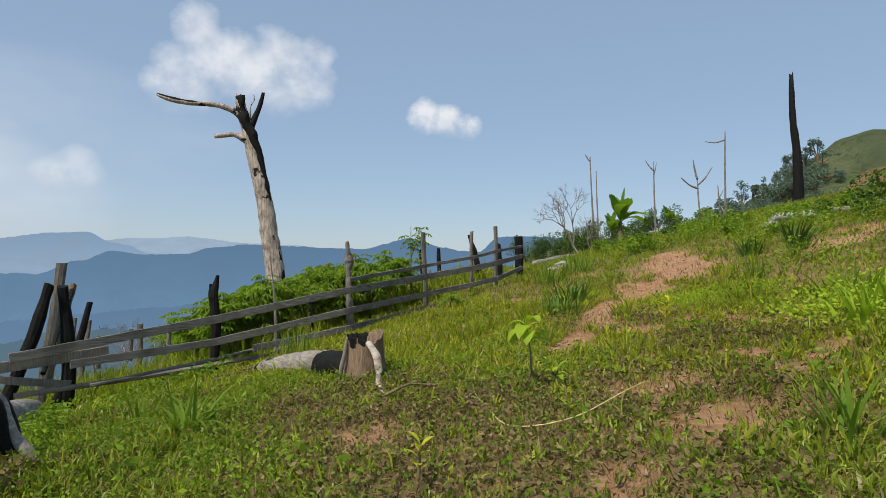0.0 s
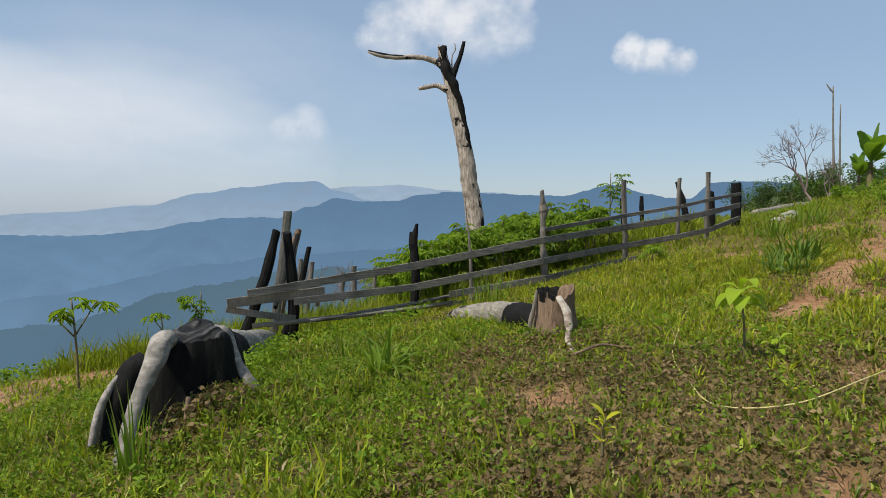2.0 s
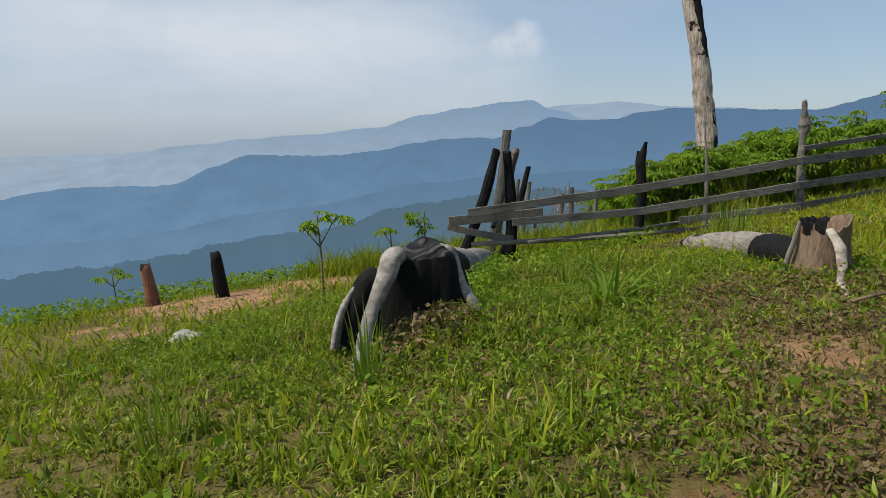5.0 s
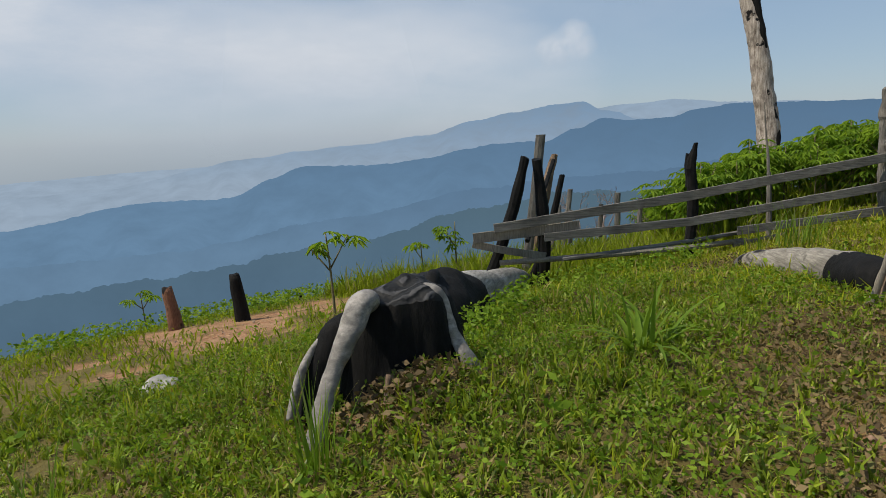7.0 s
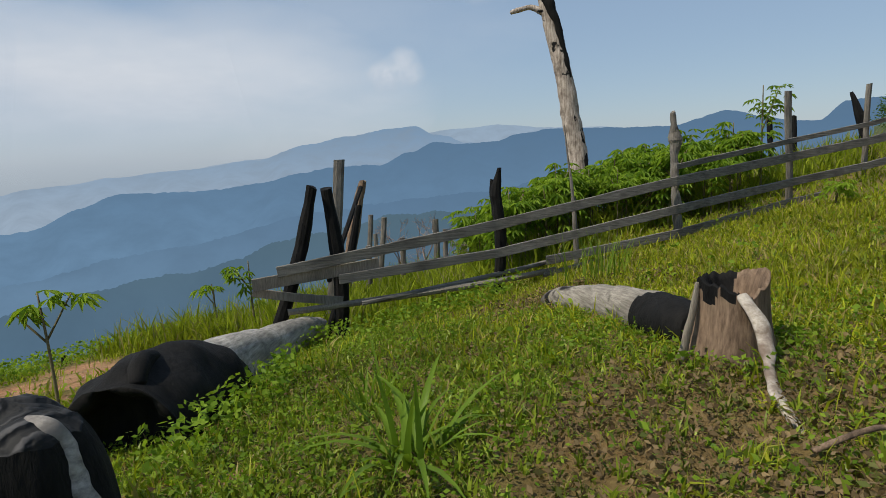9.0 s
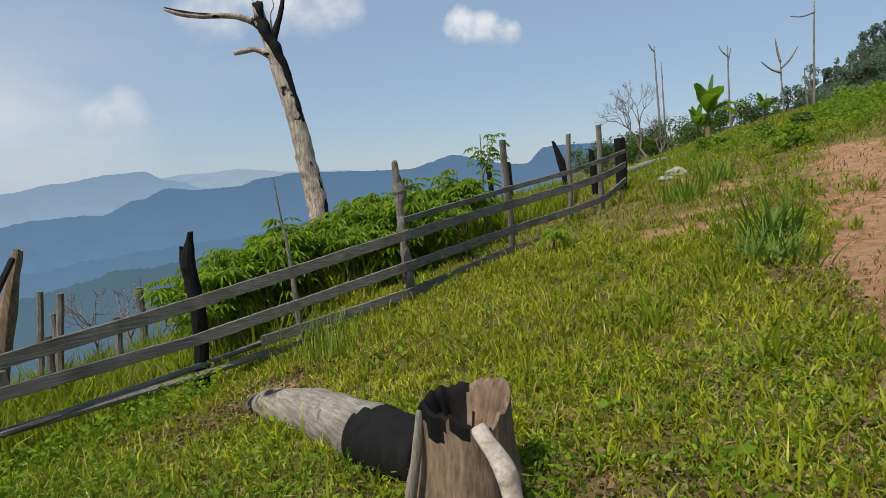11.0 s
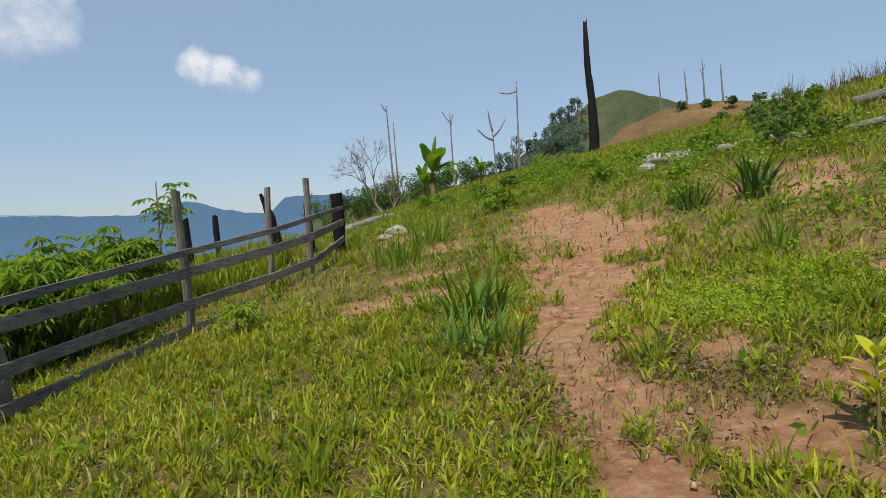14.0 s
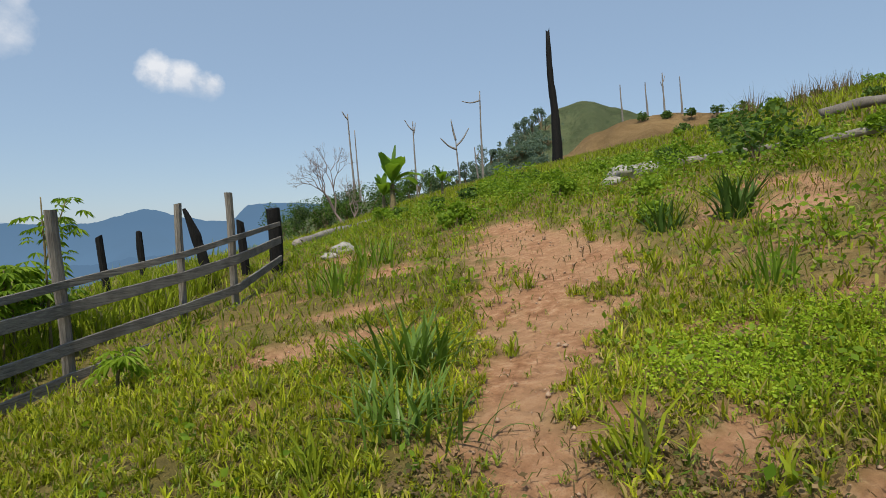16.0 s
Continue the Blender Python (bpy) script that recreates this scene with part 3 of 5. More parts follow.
# ---- clouds ----
def cloud(az, el, wide, high, power, edge, scale, seed, label, lobes=((0.5, 0.45, 0.4), (0.25, 0.42, 0.3), (0.75, 0.42, 0.3)), rag=2.0, shape=None):
    far = 4650.0
    d = Vector((-math.sin(radians(az)) * math.cos(radians(el)), math.cos(radians(az)) * math.cos(radians(el)), math.sin(radians(el))))
    w, h = far * math.tan(radians(wide)) / 2, far * math.tan(radians(high)) / 2
    me = bpy.data.meshes.new("cloud")
    me.from_pydata([(-w, -h, 0), (w, -h, 0), (w, h, 0), (-w, h, 0)], [], [(0, 1, 2, 3)])
    uv = me.uv_layers.new(name="UVMap")
    for lp, c in zip(uv.data, ((0, 0), (1, 0), (1, 1), (0, 1))):
        lp.uv = c
    me.materials.append(cloud_mat("cloud_vapour", power, edge, scale, seed, lobes, shape or wide / high, rag))
    ob = new("cloud", me)
    ob.matrix_world = Matrix.Translation(d * far) @ (-d).to_track_quat("Z", "Y").to_matrix().to_4x4()
    ob.visible_shadow = False
    return tagged(ob, label, "cloud", kind="structure")


cloud(18.8, 16.6, 21, 12.5, 0.88, 1.2, 4.2, 3.1, "large white cumulus cloud in the blue sky",
      ((0.30, 0.78, 0.17), (0.40, 0.58, 0.26), (0.56, 0.52, 0.32), (0.70, 0.54, 0.26), (0.25, 0.42, 0.26)), 2.3)
cloud(1.3, 13.6, 11.5, 5.6, 0.95, 0.9, 3.6, 7.7, "small white cumulus cloud in the blue sky", ((0.38, 0.54, 0.32), (0.56, 0.46, 0.30), (0.72, 0.38, 0.24)), 1.7)
cloud(33.0, 7.0, 9, 5.5, 0.5, 1.0, 3.0, 12.3, "faint hazy white cloud above the ridge", ((0.6, 0.6, 0.34), (0.42, 0.45, 0.34)), 2.0)
VEIL = ((0.5, 0.42, 0.44),)
cloud(40, 9.0, 44, 20, 0.26, 1.3, 1.5, 43.0, "thin veil of white haze cloud", VEIL, 2.9, 1.0)
cloud(54, 6.0, 46, 19, 0.75, 1.2, 1.3, 21.0, "broad veil of white haze cloud", VEIL, 2.9, 1.0)
cloud(72, 9, 50, 24, 0.9, 1.2, 1.6, 31.0, "broad veil of white haze cloud", VEIL, 2.9, 1.0)


# ---- the fence ----
FENCE = [(-5.58, 7.85), (-3.76, 9.88), (-1.92, 11.53), (-0.54, 13.5), (0.5, 14.6), (1.13, 15.34), (2.0, 17.9)]


def rail_line(x0, x1, zs, off):
    """Points of a rail along the fence between two x, with heights at the posts; off: towards the camera's side."""
    pts = []
    for (x, y), z in zip(FENCE, zs):
        if z is not None:
            pts.append((x, y, z))
    out = []
    for (ax, ay, az), (bx, by, bz) in zip(pts, pts[1:]):
        for k in range(8):
            u = k / 8
            out.append((ax + (bx - ax) * u, ay + (by - ay) * u, az + (bz - az) * u))
    out.append(pts[-1])
    out = [p for p in out if x0 <= p[0] <= x1]
    return [(x + 0.8 * off, y - 0.6 * off, z) for x, y, z in out]


def build_fence():
    f = empty("fence", pose(-2, 12, 0.1), "weathered grey wooden rail fence with charred posts on the slope", "fence")
    inv = f.matrix_world.inverted()

    def add(name, bm, material, label=""):
        bm.transform(inv)
        return part(name, bm, material, f, label, smooth=False)

    add("rail", board(bmesh.new(), rail_line(-5.7, 2.1, (0.17, 0.50, 0.91, 1.14, 1.32, 1.46, 1.66), 0.08), 0.125, 0.035), WOOD_RAIL)
    add("rail", board(bmesh.new(), rail_line(-5.25, 2.1, (-0.02, 0.14, 0.53, 0.76, 0.94, 1.07, 1.33), 0.08), 0.115, 0.035), WOOD_RAIL)
    add("rail", board(bmesh.new(), rail_line(-2.05, 2.1, (None, None, 1.10, 1.38, 1.58, 1.75, 1.95), 0.08), 0.075, 0.03), WOOD_RAIL)
    add("rail", board(bmesh.new(), rail_line(-3.3, 2.1, (None, -0.08, 0.20, 0.46, 0.63, 0.80, 1.05), 0.08), 0.11, 0.035), WOOD_RAIL)
    add("rail", board(bmesh.new(), [(-5.74, 7.63, 0.04), (-5.3, 8.12, 0.09), (-4.78, 8.72, 0.15)], 0.14, 0.035), WOOD_GREY)
    add("rail", board(bmesh.new(), [(-5.80, 7.68, -0.05), (-5.45, 8.0, -0.16), (-5.1, 8.4, -0.26)], 0.10, 0.03), WOOD_GREY)
    bm = bmesh.new()
    tube(bm, [(-5.55, 7.95, -0.33), (-4.6, 8.9, -0.28), (-3.7, 9.85, -0.22), (-3.2, 10.5, -0.17)], [0.035, 0.04, 0.04, 0.032], 8, 0.1)
    add("pole_rail", bm, WOOD_POLE, "pale round pole lying low along the fence")
    bm = bmesh.new()
    tube(bm, [(-4.9, 8.5, -0.30), (-3.7, 9.95, -0.14), (-3.1, 10.6, -0.02)], [0.03, 0.032, 0.03], 8, 0.1)
    add("pole_rail", bm, WOOD_RAIL)
    bm = bmesh.new()
    tube(bm, [(-3.3, 10.3, -0.22), (-2.4, 11.15, -0.02), (-1.8, 11.6, 0.06)], [0.03, 0.035, 0.025], 8, 0.1)
    add("pole_rail", bm, WOOD_GREY)
    # posts along the line
    for x, y, z0, top, w, d, tilt, m, sl in ((-0.55, 13.5, 0.2, 2.10, 0.13, 0.06, -0.07, WOOD_GREY, 0.0), (0.5, 14.62, 0.4, 2.19, 0.10, 0.07, 0.0, WOOD_GREY, 0.2), (1.13, 15.36, 0.55, 2.36, 0.13, 0.08, -0.03, WOOD_GREY, 0.0)):
        add("post", square_post(bmesh.new(), (x - tilt * 0.4, y, z0), (x + tilt * 0.6, y, top), w, d, 0.9, 0.05, sl), m)
    bm = bmesh.new()
    tube(bm, [(1.98, 17.95, 0.6), (2.0, 17.95, 1.4), (1.97, 17.92, 2.2)], [0.11, 0.12, 0.12], 10, 0.25, 5, ragged=0.04)
    add("post", bm, CHAR, "thick charred end post")
    bm = bmesh.new()
    tube(bm, [(-3.8, 9.97, -0.55), (-3.74, 9.96, 0.3), (-3.78, 9.94, 0.85), (-3.73, 9.93, 1.16)], [0.075, 0.08, 0.07, 0.03], 9, 0.3, 6, ragged=0.05)
    tube(bm, [(-3.80, 9.95, 0.6), (-3.83, 9.95, 0.85), (-3.84, 9.95, 1.02)], [0.055, 0.04, 0.02], 7, 0.3, 6, ragged=0.04)
    add("post", bm, CHAR, "charred post with a split tip")
    bm = bmesh.new()
    tube(bm, [(-1.82, 11.6, -0.15), (-1.86, 11.6, 0.5), (-1.90, 11.6, 1.15), (-1.89, 11.6, 1.45), (-1.93, 11.58, 1.78)], [0.055, 0.06, 0.052, 0.075, 0.03], 12, 0.5, 9, 1.0, 7, ragged=0.06)
    add("post", bm, WOOD_GREY, "knotty grey-brown post with a broken tip")
    bm = bmesh.new()
    tube(bm, [(-2.98, 10.75, -0.35), (-3.0, 10.75, 0.15), (-3.03, 10.75, 0.7)], [0.035, 0.038, 0.03], 8, 0.15, ragged=0.05)
    tube(bm, [(-3.03, 10.75, 0.65), (-3.06, 10.75, 1.0), (-3.10, 10.74, 1.3), (-3.14, 10.74, 1.7)], [0.024, 0.02, 0.013, 0.005], 6, 0.2)
    add("post", bm, WOOD_GREY, "thin forked stick post")
    # the propped cluster at the lower end
    for foot, top, r, m in (((-5.84, 7.92, -0.8), (-5.36, 8.30, 1.07), 0.075, CHAR), ((-5.24, 8.52, -0.8), (-5.28, 8.45, 1.04), 0.085, CHAR),
                            ((-5.55, 8.6, -0.8), (-5.2, 8.95, 0.8), 0.05, CHAR)):
        bm = bmesh.new()
        mid = Vector(foot).lerp(Vector(top), 0.5) + Vector((0.05, 0.03, 0))
        tube(bm, [foot, mid, top], [r, r * 1.1, r * 0.85], 9, 0.25, 5, ragged=0.04)
        add("post", bm, m, "charred leaning post")
    add("post", square_post(bmesh.new(), (-6.62, 9.95, -1.2), (-6.38, 10.12, 1.37), 0.16, 0.07, 0.8, 0.04), WOOD_GREY, "tall grey sawn plank post")
    bm = bmesh.new()
    tube(bm, [(-7.86, 11.8, -1.5), (-7.6, 11.95, 0.1), (-7.42, 12.06, 0.93)], [0.10, 0.11, 0.07], 8, 0.25, 5, ragged=0.05)
    add("post", bm, WOOD_BROWN, "half charred brown post")
    bm = bmesh.new()
    tube(bm, [(-6.3, 9.6, -0.35), (-7.2, 11.7, 0.85)], [0.04, 0.04], 7, 0.1)
    add("brace", bm, CHAR)
    for foot, top, w in (((-8.15, 12.95, -1.7), (-7.98, 13.04, 0.2), 0.10), ((-7.95, 13.1, -1.65), (-7.77, 13.2, 0.13), 0.11), ((-7.63, 15.06, -1.7), (-7.63, 15.06, -0.12), 0.14), ((-8.6, 14.0, -1.8), (-8.6, 14.0, -0.35), 0.09)):
        add("post", square_post(bmesh.new(), foot, top, w, 0.08, 0.5), WOOD_GREY)
    # short struts between the two upper rails
    for x, y, z in ((-4.9, 8.62, 0.22), (-4.62, 8.95, 0.28), (-4.25, 9.36, 0.34)):
        add("strut", square_post(bmesh.new(), (x, y + 0.06, z - 0.32), (x, y + 0.06, z + 0.14), 0.06, 0.04, 0.8), WOOD_GREY)
    # posts behind the upper end
    bm = bmesh.new()
    tube(bm, [(0.95, 17.5, 0.5), (0.80, 17.55, 1.2), (0.66, 17.55, 1.8), (0.50, 17.55, 2.25)], [0.08, 0.09, 0.08, 0.03], 8, 0.3, 5)
    add("post", bm, CHAR, "charred leaning post")
    for foot, top in (((-0.36, 20.3, 0.4), (-0.42, 20.3, 1.9)), ((-0.80, 18.76, 0.3), (-0.92, 18.76, 1.82)), ((1.5, 18.3, 0.7), (1.42, 18.3, 2.0))):
        bm = bmesh.new()
        tube(bm, [foot, top], [0.08, 0.06], 8, 0.3, 5, ragged=0.06)
        add("post", bm, CHAR)
    return f


build_fence()


# ---- burnt stumps and logs ----
def build_big_stump():
    c = Vector((-3.29, 4.10, 0))
    near = pose(-0.5, 2.24, 1.44) @ Matrix.Diagonal((0.87, 0.87, 0.87, 1.0)) @ pose(0.5, -2.24, -1.44)
    foot = near @ c
    th = empty("tree_stump", pose(foot.x, foot.y, land(foot.x, foot.y)), "large fire-hollowed tree stump, black inside with pale buttress roots", "tree stump")
    inv = th.matrix_world.inverted()

    def add(name, bm, material, label=""):
        bm.transform(inv @ near)
        return part(name, bm, material, th, label)

    def skin(a, u):
        """Plan radius of the shell: hollowed out on its open side, with flutes."""
        face = max(0.0, math.cos(a + 0.55))
        r = 0.385 - 0.03 * u + 0.03 * math.sin(3 * a + 1) + 0.12 * (1 - u) ** 2 - 0.07 * u ** 8
        r -= 0.07 * face ** 1.5 * math.sin(math.pi * u)
        return r + 0.04 * noise.noise(Vector((math.cos(a) * 2, math.sin(a) * 2, u * 1.5))) + 0.03 * noise.noise(Vector((math.cos(a) * 6, math.sin(a) * 6, u * 1.2)))

    def rim(a):
        return 0.40 + 0.02 * math.sin(a + 2.2) + 0.04 * noise.noise(Vector((math.cos(a) * 3, math.sin(a) * 3, 7))) + 0.02 * noise.noise(Vector((math.cos(a) * 9, math.sin(a) * 9, 3)))

    bm = bmesh.new()
    rings = []
    for k in range(15):
        u = k / 14
        rings.append([bm.verts.new(c + Vector((math.cos(a) * skin(a, u), math.sin(a) * skin(a, u) * 1.05, -0.65 + u * (0.65 + rim(a))))) for a in (2 * math.pi * i / 60 for i in range(60))])
    for a, b in zip(rings, rings[1:]):
        for i in range(60):
            bm.faces.new((a[i], a[(i + 1) % 60], b[(i + 1) % 60], b[i]))
    bm.faces.new(list(reversed(rings[0])))
    add("charred_body", bm, CHAR, "black charred trunk shell")
    bm = bmesh.new()
    rings = []
    for q in (1.0, 1.005, 0.96, 0.86, 0.7, 0.52, 0.34, 0.16):
        ring = []
        for i in range(60):
            a = 2 * math.pi * i / 60
            r = skin(a, 1.0) * q
            up = rim(a) + (0.51 + 0.03 * math.sin(a) - rim(a)) * (1 - q * q) if q < 1 else rim(a) - 0.02 * (q == 1.0)
            p = Vector((math.cos(a) * r, math.sin(a) * r * 1.05, up))
            p.z += 0.035 * noise.noise(p * 8 + Vector((0, 0, 5))) * (q < 1)
            ring.append(bm.verts.new(c + p))
        rings.append(ring)
    for a, b in zip(rings, rings[1:]):
        for i in range(60):
            bm.faces.new((a[i], a[(i + 1) % 60], b[(i + 1) % 60], b[i]))
    bm.faces.new(rings[-1])
    add("burnt_top", bm, CHAR_TOP, "burnt top with grey rubbed growth rings")
    for pts, radii, flat in (([(-3.28, 3.80, 0.42), (-3.23, 3.69, 0.44), (-3.20, 3.61, 0.36), (-3.19, 3.52, 0.25), (-3.19, 3.44, 0.12), (-3.16, 3.34, -0.02), (-3.12, 3.24, -0.18), (-3.10, 3.18, -0.34)], [0.075, 0.088, 0.082, 0.068, 0.058, 0.054, 0.060, 0.055], 0.9),
                             ([(-3.52, 3.66, 0.24), (-3.54, 3.53, 0.13), (-3.53, 3.40, -0.03), (-3.50, 3.30, -0.25)], [0.025, 0.036, 0.042, 0.04], 0.7),
                             ([(-3.14, 4.12, 0.47), (-3.07, 4.17, 0.43), (-3.02, 4.20, 0.31), (-2.96, 4.21, 0.18), (-2.89, 4.22, 0.07), (-2.82, 4.24, -0.05), (-2.74, 4.27, -0.22)], [0.045, 0.062, 0.05, 0.043, 0.05, 0.062, 0.05], 0.7)):
        bm = bmesh.new()
        tube(bm, pts, radii, 20, 0.2, 9, flat, 10)
        for v in bm.verts:
            v.co += Vector((0.4, -0.6, 0)) * 0.012 * noise.noise(Vector((v.co.x * 3, v.co.y * 3, v.co.z * 26)))
        add("buttress_root", bm, WOOD_ROOT, "pale grey weathered buttress root")
    bm = bmesh.new()
    tube(bm, [(-3.46, 3.78, 0.26), (-3.51, 3.67, 0.16), (-3.53, 3.56, -0.02), (-3.53, 3.48, -0.35)], [0.09, 0.10, 0.10, 0.09], 16, 0.3, 5)
    add("charred_slab", bm, CHAR)
    for pts in (((-2.97, 3.66, 0.07), (-2.95, 3.62, -0.10), (-2.94, 3.60, -0.4)), ((-2.90, 3.70, 0.05), (-2.91, 3.66, -0.10), (-2.91, 3.64, -0.4))):
        bm = bmesh.new()
        tube(bm, pts, [0.016, 0.024, 0.024], 8, 0.35, 12, ragged=0.03)
        add("snag", bm, WOOD_BROWN)
    return th


build_big_stump()


def build_long_log():
    th = empty("fallen_log", pose(-4.5, 6.2, -0.4), "fallen burnt log, grey on top with a charred end", "log")
    inv = th.matrix_world.inverted()
    bm = bmesh.new()
    tube(bm, [(-4.22, 5.35, -0.12), (-4.6, 6.2, -0.26), (-5.0, 7.1, -0.42), (-5.35, 7.9, -0.55), (-5.7, 8.6, -0.72)], [0.33, 0.29, 0.24, 0.19, 0.15], 28, 0.12, 3.0, 0.9, 10)
    bm.transform(inv)
    part("trunk", bm, WOOD_LONG, th)
    bm = bmesh.new()
    axis = [(-3.92, 4.86, -0.12), (-4.06, 5.12, -0.08), (-4.25, 5.5, -0.13), (-4.44, 5.92, -0.24)]
    tube(bm, axis, [0.37, 0.36, 0.355, 0.30], 40, 0.2, 4.5, 1.0, 8, cap=False)
    ends = [e for e in bm.edges if e.is_boundary and e.verts[0].co.y < 5.2 and e.verts[1].co.y < 5.2]
    mouth = Vector(axis[0])
    into = (Vector(axis[1]) - mouth).normalized()
    for q, deep in ((0.82, 0.02), (0.66, 0.14), (0.4, 0.22)):
        made = bmesh.ops.extrude_edge_only(bm, edges=ends)["geom"]
        for v in (g for g in made if isinstance(g, bmesh.types.BMVert)):
            away = v.co - mouth
            away -= into * away.dot(into)
            v.co = mouth + away.normalized() * 0.36 * q * (1 + 0.25 * noise.noise(away * 6)) + into * deep
        ends = [g for g in made if isinstance(g, bmesh.types.BMEdge) and g.is_boundary]
    bmesh.ops.edgeloop_fill(bm, edges=ends)
    bm.transform(inv @ pose(0.05, -0.02, -0.015))
    part("charred_end", bm, CHAR, th, "black charred hollow end")
    bm = bmesh.new()
    tube(bm, [(-3.80, 4.92, 0.18), (-3.86, 4.98, 0.26), (-3.93, 5.08, 0.28), (-4.02, 5.2, 0.24)], [0.05, 0.06, 0.055, 0.04], 12, 0.25, 8)
    bm.transform(inv)
    part("charred_knob", bm, CHAR, th)
    return th


build_long_log()


def build_small_stump():
    x, y = -0.86, 6.62
    th = empty("tree_stump", pose(x, y, land(x, y)), "broken brown tree stump with charred rim and a pale bare root", "tree stump")
    inv = th.matrix_world.inverted()

    def wall(a, u):
        flute = 0.10 * math.sin(4 * a + 0.5) * (1.2 - u) + 0.12 * noise.noise(Vector((math.cos(a) * 1.6, math.sin(a) * 1.6, u + 4))) + 0.05 * noise.noise(Vector((math.cos(a) * 7, math.sin(a) * 7, u)))
        return (0.185 + 0.13 * (1 - u) ** 2.6) * (1 + flute)

    def crest(a):
        """Height of the broken rim: a tall splintered slab on one side, a notch on the open one."""
        slab = max(0.0, math.cos(a - 0.45)) ** 3
        notch = max(0.0, math.cos(a + 0.95)) ** 3
        jag = 0.04 * noise.noise(Vector((math.cos(a) * 3, math.sin(a) * 3, 2))) + 0.012 * noise.noise(Vector((math.cos(a) * 11, math.sin(a) * 11, 6)))
        return 0.645 + 0.055 * slab - 0.06 * notch + jag

    count = 72
    bm = bmesh.new()
    rings = []
    for k in range(13):
        u = k / 12
        rings.append([bm.verts.new((x + math.cos(a) * wall(a, u), y + math.sin(a) * wall(a, u), 0.0 + u * crest(a))) for a in (2 * math.pi * i / count for i in range(count))])
    for k, (lo, hi) in enumerate(zip(rings, rings[1:])):
        for i in range(count):
            a = 2 * math.pi * i / count
            f = bm.faces.new((lo[i], lo[(i + 1) % count], hi[(i + 1) % count], hi[i]))
            burnt = 1.03 + 0.20 * math.cos(a - 0.45) + 0.12 * noise.noise(Vector((math.cos(a) * 4, math.sin(a) * 4, 9)))
            f.material_index = 1 if (k + 0.5) / 12 > burnt else 0
    bm.transform(inv)
    body = part("stump_body", bm, WOOD_BROWN, th)
    body.data.materials.append(CHAR)
    bm = bmesh.new()
    rings = []
    for q, down in ((1.0, 0.0), (0.93, -0.012), (0.84, 0.03), (0.74, 0.12), (0.55, 0.2), (0.25, 0.22)):
        rings.append([bm.verts.new((x + math.cos(a) * wall(a, 1) * q, y + math.sin(a) * wall(a, 1) * q, crest(a) - down * (1 + 0.4 * noise.noise(Vector((math.cos(a) * 4, math.sin(a) * 4, q)))))) for a in (2 * math.pi * i / count for i in range(count))])
    for lo, hi in zip(rings, rings[1:]):
        for i in range(count):
            f = bm.faces.new((lo[i], lo[(i + 1) % count], hi[(i + 1) % count], hi[i]))
            f.material_index = 1 if math.cos(2 * math.pi * i / count - 0.2) > 0.25 + 0.3 * noise.noise(Vector((i * 0.3, lo[i].co.z * 9, 0))) else 0
    bm.faces.new(rings[-1])
    bm.transform(inv)
    hollow = part("charred_hollow", bm, CHAR, th, "charred black hollow with one bare brown side")
    hollow.data.materials.append(WOOD_BROWN)
    for pts, radii, flat, m, label in (([(-0.80, 6.46, 0.60), (-0.72, 6.38, 0.50), (-0.67, 6.28, 0.38), (-0.65, 6.12, 0.31), (-0.62, 5.92, 0.28), (-0.54, 5.68, 0.24), (-0.46, 5.52, 0.20)], [0.03, 0.052, 0.042, 0.030, 0.034, 0.03, 0.018], 0.6, WOOD_ROOT_WHITE, "pale bare root running out over the ground"),
                                       ([(-1.03, 6.54, 0.64), (-1.045, 6.50, 0.5), (-1.08, 6.47, 0.3), (-1.13, 6.43, 0.05)], [0.016, 0.024, 0.03, 0.04], 0.6, WOOD_POLE, "tan splinter of bark")):
        bm = bmesh.new()
        tube(bm, pts, radii, 14, 0.35, 9, flat, 8, ragged=0.02)
        bm.transform(inv)
        part("root", bm, m, th, label)
    lg = empty("fallen_log", pose(-1.7, 7.4, 0.2), "short bleached log with a charred end beside the stump", "log")
    inv = lg.matrix_world.inverted()
    bm = bmesh.new()
    tube(bm, [(-1.06, 6.90, 0.26), (-1.22, 7.05, 0.25), (-1.55, 7.42, 0.20), (-1.9, 7.85, 0.12), (-2.3, 8.25, 0.03), (-2.55, 8.5, -0.04)], [0.13, 0.175, 0.172, 0.16, 0.13, 0.09], 40, 0.13, 4.0, 0.95, 14, ragged=0.12)
    for f in bm.faces:
        p = f.calc_center_median()
        along = (p - Vector((-1.06, 6.90, 0.26))).dot(Vector((-0.67, 0.74, 0)))
        f.material_index = 1 if along + 0.30 * noise.noise(p * 5 + Vector((0, 2, 0))) < 0.46 else 0
    bm.transform(inv)
    part("trunk", bm, WOOD_LOG, lg).data.materials.append(CHAR)


build_small_stump()


def stake(foot, top, r, m, label):
    th = empty("burnt_stake", pose(*foot), label, "stake")
    bm = bmesh.new()
    f, t = Vector((0, 0, -0.2)), Vector(top) - Vector(foot)
    tube(bm, [f, t * 0.5, t], [r * 1.25, r, r * 0.8], 10, 0.25, 4, ragged=0.06)
    part("shaft", bm, m, th)


